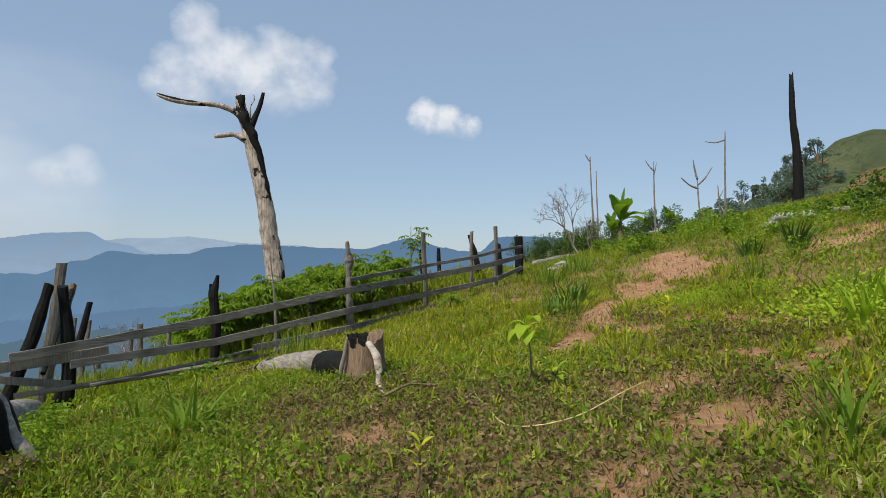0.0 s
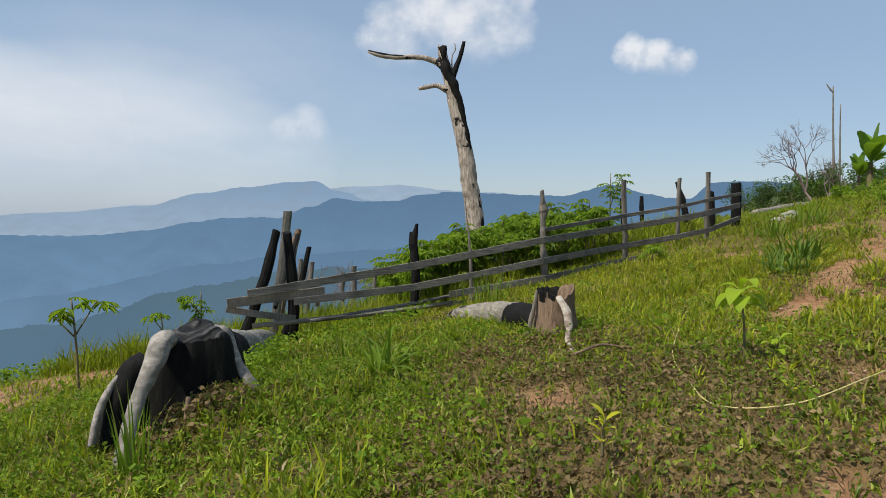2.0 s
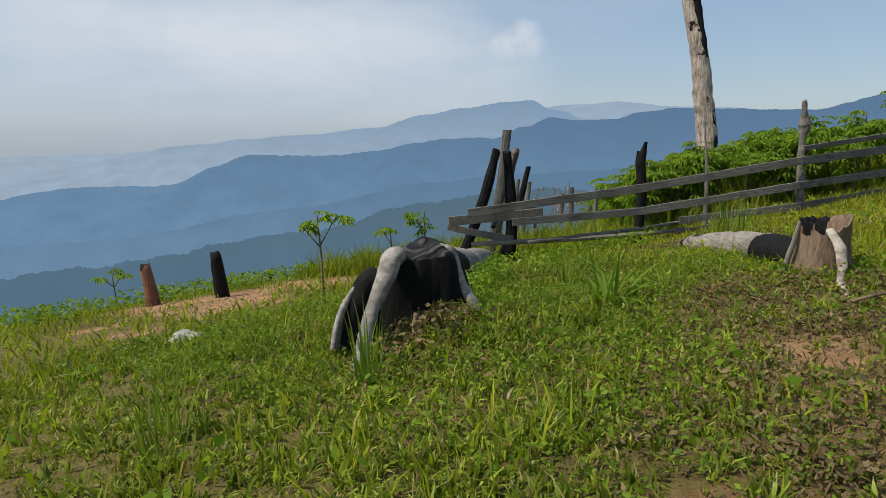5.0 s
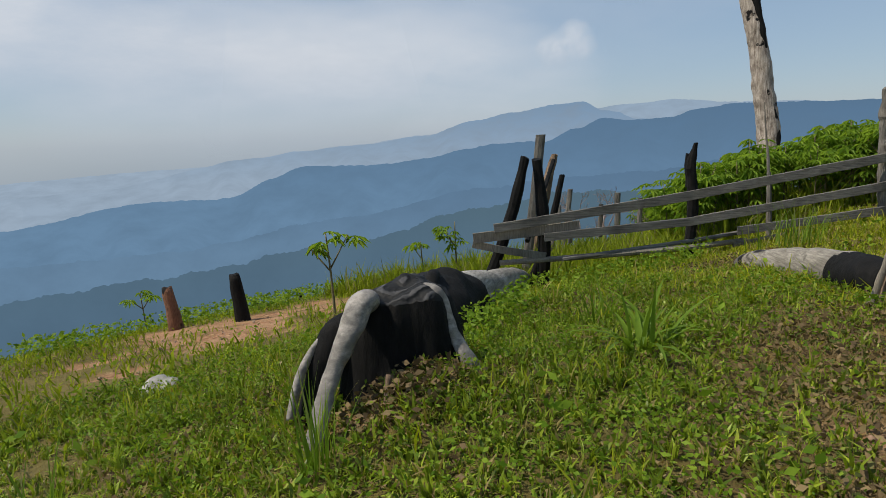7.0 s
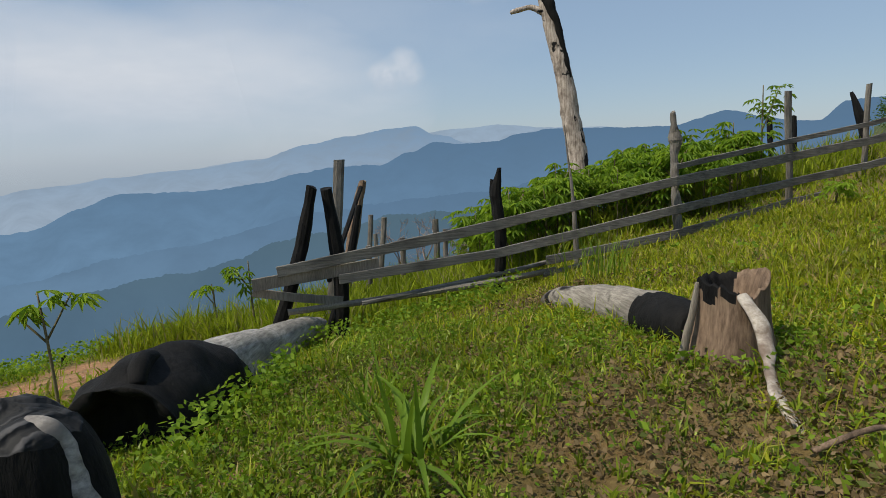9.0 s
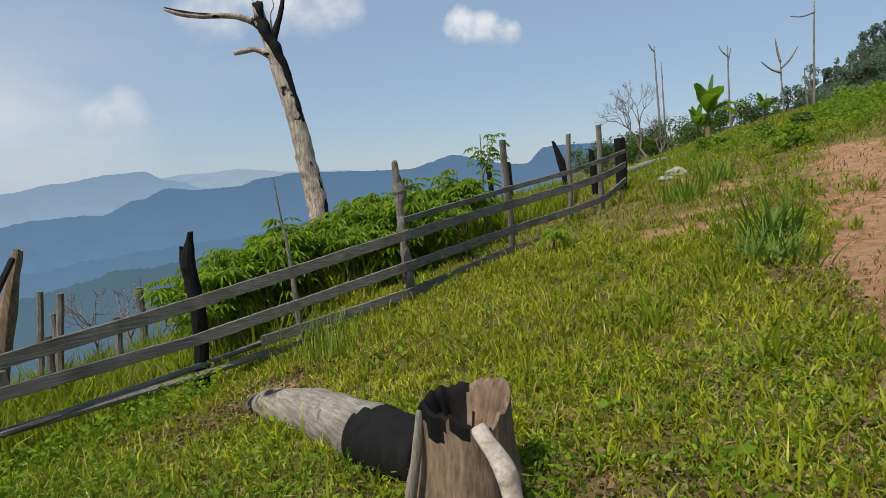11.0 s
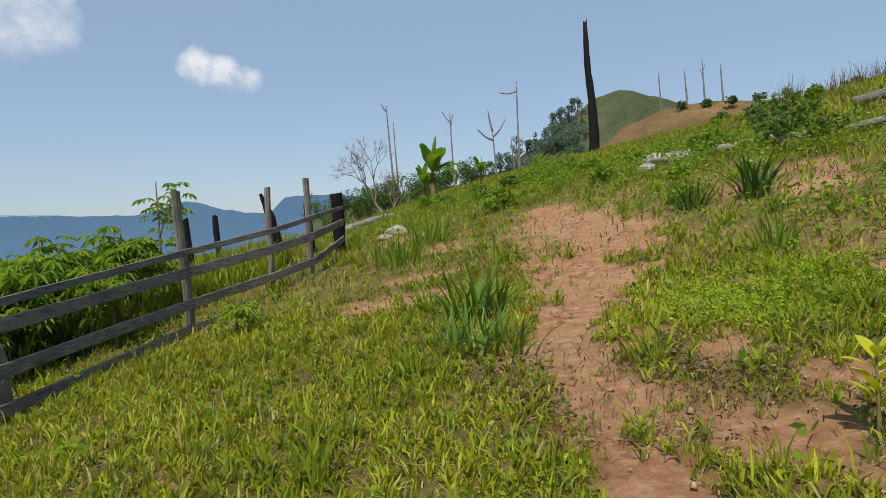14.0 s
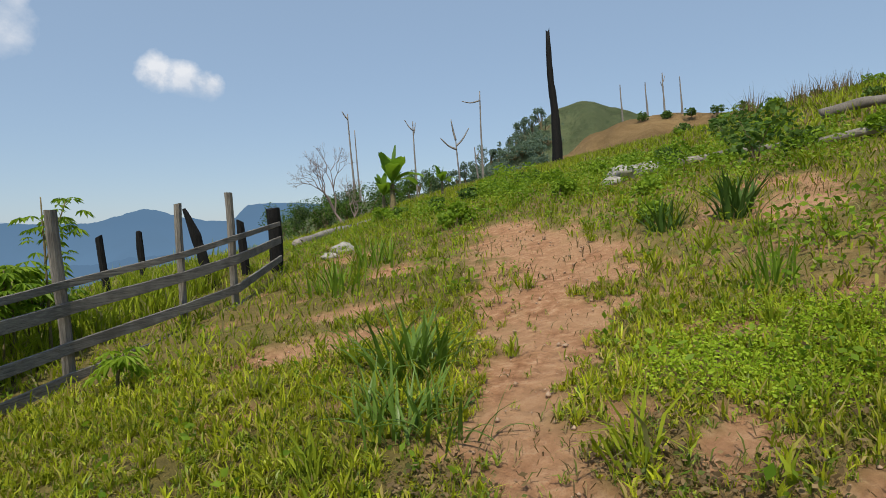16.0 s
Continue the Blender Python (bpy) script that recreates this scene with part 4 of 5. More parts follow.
stake((-10.08, 6.4, -1.72), (-10.12, 6.33, -0.83), 0.12, CHAR, "short charred black stake standing in bare soil")
stake((-11.68, 5.85, -1.95), (-11.74, 5.79, -1.19), 0.12, WOOD_RED, "short reddish-brown stake standing in bare soil")
stake((-12.4, 9.0, -2.45), (-12.4, 9.0, -2.1), 0.05, CHAR, "small charred stick in the ground")
stake((-12.9, 8.2, -2.5), (-12.95, 8.2, -2.25), 0.04, CHAR, "small charred stick in the ground")


def slope_log(a, b, r0, r1, m, label):
    th = empty("fallen_log", pose(*a), label, "log")
    bm = bmesh.new()
    d = Vector(b) - Vector(a)
    tube(bm, [(0, 0, 0), d * 0.33 + Vector((0, 0, 0.05)), d * 0.66, d], [r0, (2 * r0 + r1) / 3, (r0 + 2 * r1) / 3, r1], 12, 0.25, 2.5, ragged=0.15)
    part("trunk", bm, m, th)


def on(x, y, up=0.0):
    return (x, y, height(x, y) + up)


slope_log(on(10.0, 18.2, 0.1), on(10.9, 16.7, 0.1), 0.12, 0.09, WOOD_LOG, "bleached fallen log among weeds on the slope")
slope_log(on(10.9, 16.6, 0.1), on(11.7, 15.2, 0.1), 0.08, 0.06, WOOD_LOG, "bleached fallen log among weeds on the slope")
slope_log(on(11.3, 14.4, 0.1), on(12.4, 12.6, 0.1), 0.08, 0.06, WOOD_LOG, "bleached fallen log among weeds on the slope")
slope_log(on(15.6, 17.5, 0.3), on(17.4, 16.0, 0.3), 0.14, 0.12, WOOD_GREY, "grey fallen log high on the slope")
slope_log(on(3.3, 24.5, 0.1), on(8.0, 33.5, 0.15), 0.14, 0.1, WOOD_LOG, "long bleached pole lying on the crest")
slope_log((-0.5, 5.35, 0.30), (0.1, 5.75, 0.36), 0.012, 0.007, WOOD_BROWN, "thin dead stick lying on the soil")


# ---- dead trees ----
def build_dead_tree():
    th = empty("dead_tree", pose(-10.7, 36.8, -2.0), "tall dead tree, bleached and partly charred, with broken limbs", "dead tree")
    inv = th.matrix_world.inverted()
    bm = bmesh.new()
    tube(bm, [(-10.5, 36.8, -5.0), (-10.68, 36.8, 0.2), (-11.05, 36.7, 3.0), (-11.45, 36.6, 5.5), (-12.0, 36.4, 7.9), (-12.4, 36.25, 9.5), (-12.68, 36.15, 10.5), (-12.78, 36.1, 11.2)],
         [0.66, 0.57, 0.52, 0.47, 0.42, 0.35, 0.32, 0.26], 28, 0.14, 2.0, 1.0, 12, ragged=0.3)
    bm.transform(inv)
    part("trunk", bm, BARK_DEAD, th)
    for pts, radii in (([(-11.02, 36.5, 5.0), (-11.12, 36.46, 5.6), (-11.62, 36.28, 7.9), (-12.10, 36.14, 9.3), (-12.58, 36.05, 10.3), (-12.76, 36.02, 11.25)], [0.04, 0.16, 0.24, 0.27, 0.32, 0.28]),
                       ([(-10.05, 36.68, -5.0), (-10.24, 36.68, 0.2), (-10.52, 36.6, 2.2), (-10.72, 36.55, 3.2)], [0.22, 0.2, 0.13, 0.03])):
        bm = bmesh.new()
        tube(bm, pts, radii, 14, 0.7, 1.6, 1.0, 8, ragged=0.2)
        bm.transform(inv)
        part("charred_flank", bm, CHAR, th, "black charred flank of the trunk")
    first = None
    for pts, radii, m in (([(-12.75, 36.12, 10.2), (-13.3, 35.9, 10.55), (-14.2, 35.5, 10.72), (-15.4, 35.0, 10.66), (-16.3, 34.6, 10.75), (-16.9, 34.37, 10.95)], [0.24, 0.19, 0.15, 0.14, 0.13, 0.07], BARK_DEAD),
                          ([(-12.45, 36.2, 8.75), (-13.0, 36.0, 9.0), (-13.5, 35.8, 8.95), (-14.05, 35.6, 8.82)], [0.22, 0.16, 0.13, 0.12], BARK_DEAD),
                          ([(-12.15, 36.3, 9.5), (-11.95, 36.4, 10.2), (-11.68, 36.5, 11.0), (-11.52, 36.54, 11.7)], [0.2, 0.17, 0.14, 0.09], CHAR),
                          ([(-12.2, 36.3, 10.0), (-12.2, 36.3, 10.8), (-12.0, 36.3, 11.2), (-12.05, 36.3, 11.6)], [0.05, 0.04, 0.03, 0.02], BARK_DEAD)):
        bm = bmesh.new()
        tube(bm, pts, radii, 10, 0.25, 2, 1.0, 5, ragged=0.08)
        bm.transform(inv)
        limb = part("limb", bm, m, th)
        first = limb if m is BARK_DEAD and radii[0] > 0.23 else first
    bm = bmesh.new()
    tube(bm, [(-14.6, 35.3, 10.70), (-15.4, 35.0, 10.72), (-16.3, 34.6, 10.82), (-16.95, 34.36, 11.02)], [0.09, 0.11, 0.11, 0.06], 9, 0.4, 3)
    bm.transform(inv)
    part("charred_tip", bm, CHAR, first, "burnt black tip of the limb")


build_dead_tree()


def thin_tree(name, foot, top, r, m, label, limbs=(), group="dead trees on the crest"):
    r = r * 0.85 if m is BARK_THIN else r
    th = empty(name, pose(*foot), label, "dead tree", group)
    t = Vector(top) - Vector(foot)
    bm = bmesh.new()
    tube(bm, [Vector((0, 0, -1.5)), t * 0.08, t * 0.4 + Vector((r * 0.15, 0, 0)), t * 0.7 - Vector((r * 0.15, 0, 0)), t], [r * 1.3, r * 1.05, r * 0.8, r * 0.62, r * 0.4], 12, 0.3, 1.6, ragged=1.6 * r)
    part("trunk", bm, m, th)
    for u, way, q in limbs:
        bm = bmesh.new()
        p, w = t * u, Vector(way)
        tube(bm, [p, p + w * 0.5 + Vector((0, 0, -0.1 * w.length)), p + w], [q, q * 0.8, q * 0.4], 6, 0.2, 1.5)
        part("limb", bm, m, th)


thin_tree("burnt_tree", (25.46, 45.07, 6.1), (25.08, 45.3, 15.4), 0.36, CHAR, "tall charred black trunk standing on the slope")
thin_tree("dead_tree", (16.5, 70.4, 1.0), (15.88, 70.5, 13.9), 0.16, BARK_THIN, "thin bare dead tree standing beyond the crest", [(0.97, (-0.6, 0, 0.8), 0.1)])
thin_tree("dead_tree", (17.2, 71.3, 1.0), (16.8, 71.4, 12.4), 0.13, BARK_THIN, "thin bare dead tree standing beyond the crest")
thin_tree("dead_tree", (24.1, 72.3, 2.0), (23.85, 72.4, 13.7), 0.15, BARK_THIN, "thin bare dead tree standing beyond the crest", [(0.92, (-1.0, 0, 1.2), 0.08), (0.88, (0.3, 0, 1.4), 0.07)])
thin_tree("dead_tree", (28.0, 68.6, 3.5), (27.6, 68.9, 11.4), 0.15, BARK_THIN, "thin forked dead tree standing beyond the crest", [(0.85, (-1.9, 0, 1.2), 0.12), (0.9, (1.6, 0, 2.0), 0.12), (0.98, (-0.5, 0, 2.3), 0.12)])
thin_tree("dead_tree", (30.14, 67.6, 4.5), (30.15, 67.6, 16.3), 0.16, BARK_THIN, "thin bare dead tree standing beyond the crest", [(0.93, (-2.2, 0, -0.2), 0.09)])
thin_tree("dead_tree", (30.9, 70, 4.5), (30.4, 70, 10.5), 0.16, BARK_THIN, "thin bare dead tree standing beyond the crest", [(0.8, (0.5, 0, 0.9), 0.07)])
for px, pz, hh in ((71.6, 20.0, 5.4), (74.6, 21, 4.2), (76.6, 20.5, 6.0), (78.6, 20.5, 5.0)):
    thin_tree("dead_tree", (px, 92 + (75 - px), pz - 1.5), (px - 0.4, 92 + (75 - px), pz + hh), 0.22, BARK_THIN, "thin dead tree standing on the tan hill", [(0.8, (0.5, 0, 1.2), 0.09), (0.7, (-0.6, 0, 1.0), 0.08)] if hh > 5.5 else (), "dead trees on the tan hill")


# ---- living plants ----
def palmate(bm, at, way, size, fingers=6, droop=0.5):
    """One palmate leaf: narrow pointed fingers round the end of its stalk."""
    way = Vector(way).normalized()
    side = way.cross(Vector((0, 0, 1)))
    side = side.normalized() if side.length > 0.01 else Vector((1, 0, 0))
    for k in range(fingers):
        a = (k - (fingers - 1) / 2) * (4.4 / fingers)
        d = way * math.cos(a) + side * math.sin(a)
        L = size * (1 - 0.10 * abs(a))
        w = d.cross(Vector((0, 0, 1))).normalized() * L * 0.13
        m = at + d * L * 0.55 + Vector((0, 0, -droop * 0.15 * L))
        tip = at + d * L * 0.9 + Vector((0, 0, -droop * 0.6 * L))
        v = [bm.verts.new(p) for p in (at, m + w, tip, m - w)]
        bm.faces.new((v[0], v[1], v[2]))
        bm.faces.new((v[0], v[2], v[3]))


def cassava(rng, high, leaves, leaf, leafmat, name, label, group, category="shrub", bare=0.35, spread=0.35, split=False):
    th = empty(name, pose(0, 0, 0), label, category, group)
    lean = rng.uniform(-0.12, 0.12, 2)
    bm = bmesh.new()
    top = Vector((lean[0], lean[1], high))
    tube(bm, [(0, 0, -0.15), (lean[0] * 0.3, lean[1] * 0.6, high * 0.5), top], [0.018 * (0.5 + high / 2), 0.014, 0.008], 6, 0.0)
    tops = [top]
    for k in range(2 if high > 0.8 else 0):
        a = rng.uniform(0, 6.28)
        p = top * 0.6
        q = p + Vector((math.cos(a) * 0.25, math.sin(a) * 0.25, high * rng.uniform(0.25, 0.38)))
        tube(bm, [p, q], [0.012, 0.007], 5)
        tops.append(q)
    part("stem", bm, STEM, th)
    bm = bmesh.new()
    for k in range(leaves):
        p = tops[k % len(tops)]
        a, u = rng.uniform(0, 6.28), rng.uniform(bare, 1)
        base = Vector((p.x * u, p.y * u, p.z * u)) if p is top else (top * 0.6).lerp(p, u)
        d = Vector((math.cos(a), math.sin(a), rng.uniform(-0.1, 0.7)))
        end = base + d * spread * rng.uniform(0.5, 1.0)
        w = d.cross(Vector((0, 0, 1))).normalized() * 0.004
        v = [bm.verts.new(q) for q in (base - w, base + w, end)]
        bm.faces.new(v)
        palmate(bm, end, Vector((d.x, d.y, -0.1)), leaf * rng.uniform(0.75, 1.2), 5 + int(rng.integers(0, 3)), rng.uniform(0.5, 1.2))
        if split:
            part("leaf", bm, leafmat, th, smooth=False)
            bm = bmesh.new()
    if split:
        bm.free()
    else:
        tagged(part("foliage", bm, leafmat, th, smooth=False), kind="stuff")
    return th


HEDGE = (0.866, 0.5)          # the field ends along this line towards the valley


def cassava_field():
    rng = np.random.default_rng(5)
    kinds = [cassava(rng, h, n, 0.23, CASSAVA, "cassava_plant", "leafy green cassava plant growing behind the fence", "cassava field behind the fence", bare=0.5) for h, n in ((1.45, 32), (1.25, 28), (1.6, 36), (1.05, 24), (1.35, 30))]
    count = 0
    while count < 175:
        u, off = rng.uniform(0.1, 0.74), 0.7 + rng.uniform(0, 1) ** 1.2 * 8.0
        x, y = -4.6 + 6.2 * u - 0.8 * off, 9.3 + 7.4 * u + 0.6 * off
        if off > 7 and u < 0.25 and x < -9:
            continue
        if (x + 0.67) * HEDGE[0] + (y - 4.53) * HEDGE[1] < 0:
            continue
        if u > 0.55 and off < 1.2:
            continue
        src = kinds[count % 5]
        s = rng.uniform(0.8, 1.12) * (0.72 if u > 0.64 else 0.84)
        m = pose(x, y, height(x, y), 0, 0, rng.uniform(0, 360)) @ Matrix.Diagonal((s, s, s, 1))
        if count < 5:
            src.matrix_basis = m
        else:
            o = copy_thing(src, m)
            o.matrix_basis = m
        count += 1
    for k in range(26):
        x, y = rng.uniform(-3.2, -1.0), rng.uniform(13.5, 16.0)
        s = rng.uniform(0.75, 0.98)
        m = pose(x, y, height(x, y), 0, 0, rng.uniform(0, 360)) @ Matrix.Diagonal((s, s, s, 1))
        copy_thing(kinds[k % 5], m).matrix_basis = m
    tall = cassava(rng, 1.95, 46, 0.13, CASSAVA, "cassava_plant", "tall cassava plant rising above the field", "cassava field behind the fence", bare=0.45, spread=0.28)
    tall.matrix_basis = pose(-0.95, 14.9, height(-0.95, 14.9))


cassava_field()
prng = np.random.default_rng(11)
for x, y, h, n, lf, m, label in ((-6.5, 5.85, 1.17, 12, 0.2, CASSAVA, "slender young tree with a flat tuft of leaves"), (-14.0, 6.1, 0.95, 10, 0.2, CASSAVA, "slender young tree with a flat tuft of leaves"),
                                 (-8.12, 9.83, 1.25, 26, 0.17, CASSAVA, "young cassava plant by the end of the fence"), (-9.3, 10.07, 0.95, 9, 0.2, CASSAVA, "slender young tree with drooping leaves"),
                                 (0.0, 12.5, 0.32, 18, 0.15, CASSAVA, "low leafy green sapling by the fence")):
    thin = n < 20 and h > 0.5
    o = cassava(prng, h, n, lf, m, "sapling", label, "", "sapling", 0.88 if thin else 0.4, 0.12 if thin else 0.16, n < 20)
    o.matrix_basis = pose(x, y, height(x, y))


def broad_sapling(x, y, h, leaves, size, m, label, seed, lean=(0.0, 0.0), from_top=0.75, droop=1.0):
    """A young plant with whole, pointed oval leaves on a thin stem."""
    rng = np.random.default_rng(seed)
    th = empty("sapling", pose(x, y, height(x, y)), label, "sapling")
    top = Vector((lean[0], lean[1], h))
    bm = bmesh.new()
    tube(bm, [(0, 0, -0.1), (lean[0] * 0.3, lean[1] * 0.4, h * 0.5), top], [0.011, 0.008, 0.005], 7, 0.1)
    part("stem", bm, STEM, th)
    for k in range(leaves):
        u = from_top + (1 - from_top) * k / max(1, leaves - 1)
        a = k * 2.4 + rng.uniform(-0.3, 0.3)
        out, side = Vector((math.cos(a), math.sin(a), 0)), Vector((-math.sin(a), math.cos(a), 0))
        L = size * rng.uniform(0.75, 1.15)
        p = Vector((top.x * u * u, top.y * u * u, h * u))
        ang = rng.uniform(0.5, 0.9) - 0.35 * (k == leaves - 1)
        bm, prev = bmesh.new(), None
        for i in range(8):
            q = i / 7
            if i:
                p = p + (out * math.sin(ang) + Vector((0, 0, math.cos(ang)))) * L / 7
                ang += droop * 0.27 * rng.uniform(0.7, 1.2)
            w = L * (0.015 if q < 0.12 else 0.19 * math.sin(math.pi * min(1.0, (q - 0.08) / 0.92)) ** 0.8 + 0.002)
            rise = Vector((0, 0, 0.25 * w))
            cur = (bm.verts.new(p - side * w + rise), bm.verts.new(p), bm.verts.new(p + side * w + rise))
            if prev:
                bm.faces.new((prev[0], prev[1], cur[1], cur[0]))
                bm.faces.new((prev[1], prev[2], cur[2], cur[1]))
            prev = cur
        part("leaf", bm, m, th)
    return th


broad_sapling(0.70, 5.08, 0.50, 11, 0.25, LIME, "young sapling with bright drooping lime-green leaves", 3, (-0.05, 0.0), 0.72, 1.35)
broad_sapling(0.86, 4.95, 0.16, 9, 0.12, LIME, "small leafy seedling beside the sapling", 4, (0.02, 0.0), 0.4)
broad_sapling(-0.10, 3.22, 0.22, 10, 0.085, YELLOW, "small yellow-green seedling in the grass", 5, (0.01, 0.0), 0.4, 0.5)
broad_sapling(2.60, 7.48, 0.34, 14, 0.14, YELLOW, "young yellow-leaved shrub by the path", 6, (0.02, 0.03), 0.3, 0.4)


def tussock(x, y, n, length, width, m, label, name="grass_tussock", lean=0.75, seed=0, spread=0.12):
    rng = np.random.default_rng(seed)
    split = n <= 80 and width >= 0.02
    th = empty(name, pose(x, y, height(x, y) - 0.02), label, "grass")
    bm = bmesh.new()
    for k in range(n):
        a, q = rng.uniform(0, 6.28), rng.uniform(0.15, 1) * lean
        L, w = length * rng.uniform(0.6, 1.15), width * rng.uniform(0.7, 1.2)
        out, side = Vector((math.cos(a), math.sin(a), 0)), Vector((-math.sin(a), math.cos(a), 0))
        p = out * rng.uniform(0, spread) + Vector((rng.normal() * spread * 0.5, rng.normal() * spread * 0.5, 0))
        prev = None
        if split and k:
            part("blade", bm, m, th)
            bm = bmesh.new()
        for s in range(6):
            u = s / 5
            ang = q * (0.35 + 1.15 * u)
            if s:
                p = p + (out * math.sin(ang) + Vector((0, 0, math.cos(ang)))) * L / 5
            ww = side * w * 0.5 * (1 - u ** 2.2) + Vector((0, 0, 0))
            fold = Vector((0, 0, -w * 0.15))
            if s < 5:
                cur = (bm.verts.new(p - ww), bm.verts.new(p + fold), bm.verts.new(p + ww))
            else:
                cur = (bm.verts.new(p),)
            if prev:
                if len(cur) == 3:
                    bm.faces.new((prev[0], prev[1], cur[1], cur[0]))
                    bm.faces.new((prev[1], prev[2], cur[2], cur[1]))
                else:
                    bm.faces.new((prev[0], prev[1], cur[0]))
                    bm.faces.new((prev[1], prev[2], cur[0]))
            prev = cur
    if split:
        part("blade", bm, m, th)
    else:
        tagged(part("foliage", bm, m, th), kind="stuff")
    return th


tussock(-2.02, 5.02, 30, 0.52, 0.040, BLADE, "clump of broad bright grass blades in the turf", seed=1, lean=1.5)
tussock(1.80, 9.95, 80, 0.44, 0.024, BLADE_DARK, "dense green grass tussock beside the dirt path", seed=2, spread=0.28, lean=1.35)
tussock(2.12, 10.85, 70, 0.62, 0.040, BLADE_DARK, "dense green grass tussock beside the dirt path", seed=3, spread=0.2, lean=1.25)
tussock(2.0, 3.25, 20, 0.42, 0.035, BLADE, "clump of broad grass blades on bare soil", seed=4, lean=1.0)
tussock(5.0, 10.2, 30, 0.5, 0.022, BLADE, "spiky grass tussock on the slope", seed=5, lean=0.7)
tussock(6.75, 12.1, 60, 0.65, 0.05, DARKLEAF, "dark leafy shrub beside bare soil", "shrub", 0.9, 6, 0.15)
tussock(6.1, 12.6, 40, 0.45, 0.04, DARKLEAF, "dark leafy shrub on the slope", "shrub", 1.0, 7, 0.2)
tussock(3.3, 16.0, 50, 0.6, 0.03, BLADE, "green grass tussock near the fence end", seed=8, spread=0.3)
tussock(2.3, 14.6, 50, 0.5, 0.03, BLADE, "green grass tussock near the fence end", seed=9, spread=0.3)
tussock(-2.55, 2.95, 36, 0.5, 0.012, BLADE, "feathery green weed in the turf", "weed", 0.5, 10, 0.08)
tussock(-2.95, 1.95, 34, 0.5, 0.012, BLADE, "feathery green weed in the turf", "weed", 0.5, 11, 0.1)
tussock(-2.4, 9.6, 60, 0.6, 0.014, BLADE, "tall soft grass by the fence", seed=12, spread=0.3, lean=0.5)
tussock(-2.75, 5.75, 22, 0.4, 0.02, BLADE, "green grass clump in the turf", seed=13, lean=0.8)
tussock(4.3, 6.3, 30, 0.55, 0.05, LIME, "leafy bright green weed on the bank", "weed", 0.9, 14, 0.2)
tussock(3.9, 5.9, 24, 0.45, 0.05, LIME, "leafy bright green weed on the bank", "weed", 0.9, 15, 0.2)
tussock(4.6, 7.3, 34, 0.5, 0.05, BLADE, "leafy green weed on the bank", "weed", 0.9, 16, 0.25)


def banana(x, y, z, s, seed, label):
    rng = np.random.default_rng(seed)
    th = empty("banana_plant", pose(x, y, z), label, "banana plant", "banana plants on the crest")
    bm = bmesh.new()
    tube(bm, [(0, 0, -0.5), (0.05, 0, 0.8 * s), (0.05, 0, 1.5 * s)], [0.16 * s, 0.13 * s, 0.08 * s], 9, 0.1)
    part("stem", bm, STEM, th)
    for k in range(9):
        a = k * 2.4 + rng.uniform(-0.3, 0.3)
        steep = (0.10, 0.22, 0.75, 1.0, 0.35, 1.2, 0.45, 0.9, 1.3)[k]
        L, w = 1.75 * s * rng.uniform(0.8, 1.1), 0.36 * s
        out, side = Vector((math.cos(a), math.sin(a), 0)), Vector((-math.sin(a), math.cos(a), 0))
        bm = bmesh.new()
        p, prev = Vector((0.05, 0, 1.35 * s)), None
        for i in range(9):
            u = i / 8
            ang = steep * (0.5 + 1.2 * u)
            if i:
                p = p + (out * math.sin(ang) + Vector((0, 0, math.cos(ang)))) * L / 8
            ww = w * (0.12 if u < 0.2 else math.sin(math.pi * min(1, (u - 0.12) / 0.92)) ** 0.6) * rng.uniform(0.8, 1.1)
            cur = (bm.verts.new(p - side * ww + Vector((0, 0, ww * 0.3))), bm.verts.new(p), bm.verts.new(p + side * ww + Vector((0, 0, ww * 0.3))))
            if prev:
                bm.faces.new((prev[0], prev[1], cur[1], cur[0]))
                bm.faces.new((prev[1], prev[2], cur[2], cur[1]))
            prev = cur
        part("leaf", bm, BANANA, th)


banana(10.4, 38.0, height(10.4, 38.0), 1.15, 1, "green banana plant with torn broad leaves on the crest")
banana(10.0, 38.4, height(10.0, 38.4), 0.8, 4, "green banana plant with torn broad leaves on the crest")
banana(14.5, 41.0, height(14.5, 41.0), 0.62, 3, "small dark banana plant on the crest")


def leafy(name, at, lobes, n, size, m, label, category, trunk=None, group="", bark=None, seed=0):
    """A tree or bush: trunk and limbs to each lobe of the crown, and a crown of single leaves."""
    rng = np.random.default_rng(seed)
    th = empty(name, pose(*at), label, category, group)
    bm = bmesh.new()
    r = trunk or 0.05
    for k, (lx, ly, lz, lr) in enumerate(lobes):
        tube(bm, [(0, 0, -0.4), (lx * 0.25, ly * 0.25, lz * 0.45), (lx, ly, lz + lr * 0.3)], [r, r * 0.65, r * 0.2], 6, 0.2, 1.0, 1.0, 3)
    part("trunk", bm, bark or STEM, th)
    pts = crown_points(rng, n, lobes, 0.35)
    v, f = leaf_cloud(pts, size * rng.uniform(0.6, 1.4, n), rng)
    add_mesh("crown", v, f, m, th)
    return th


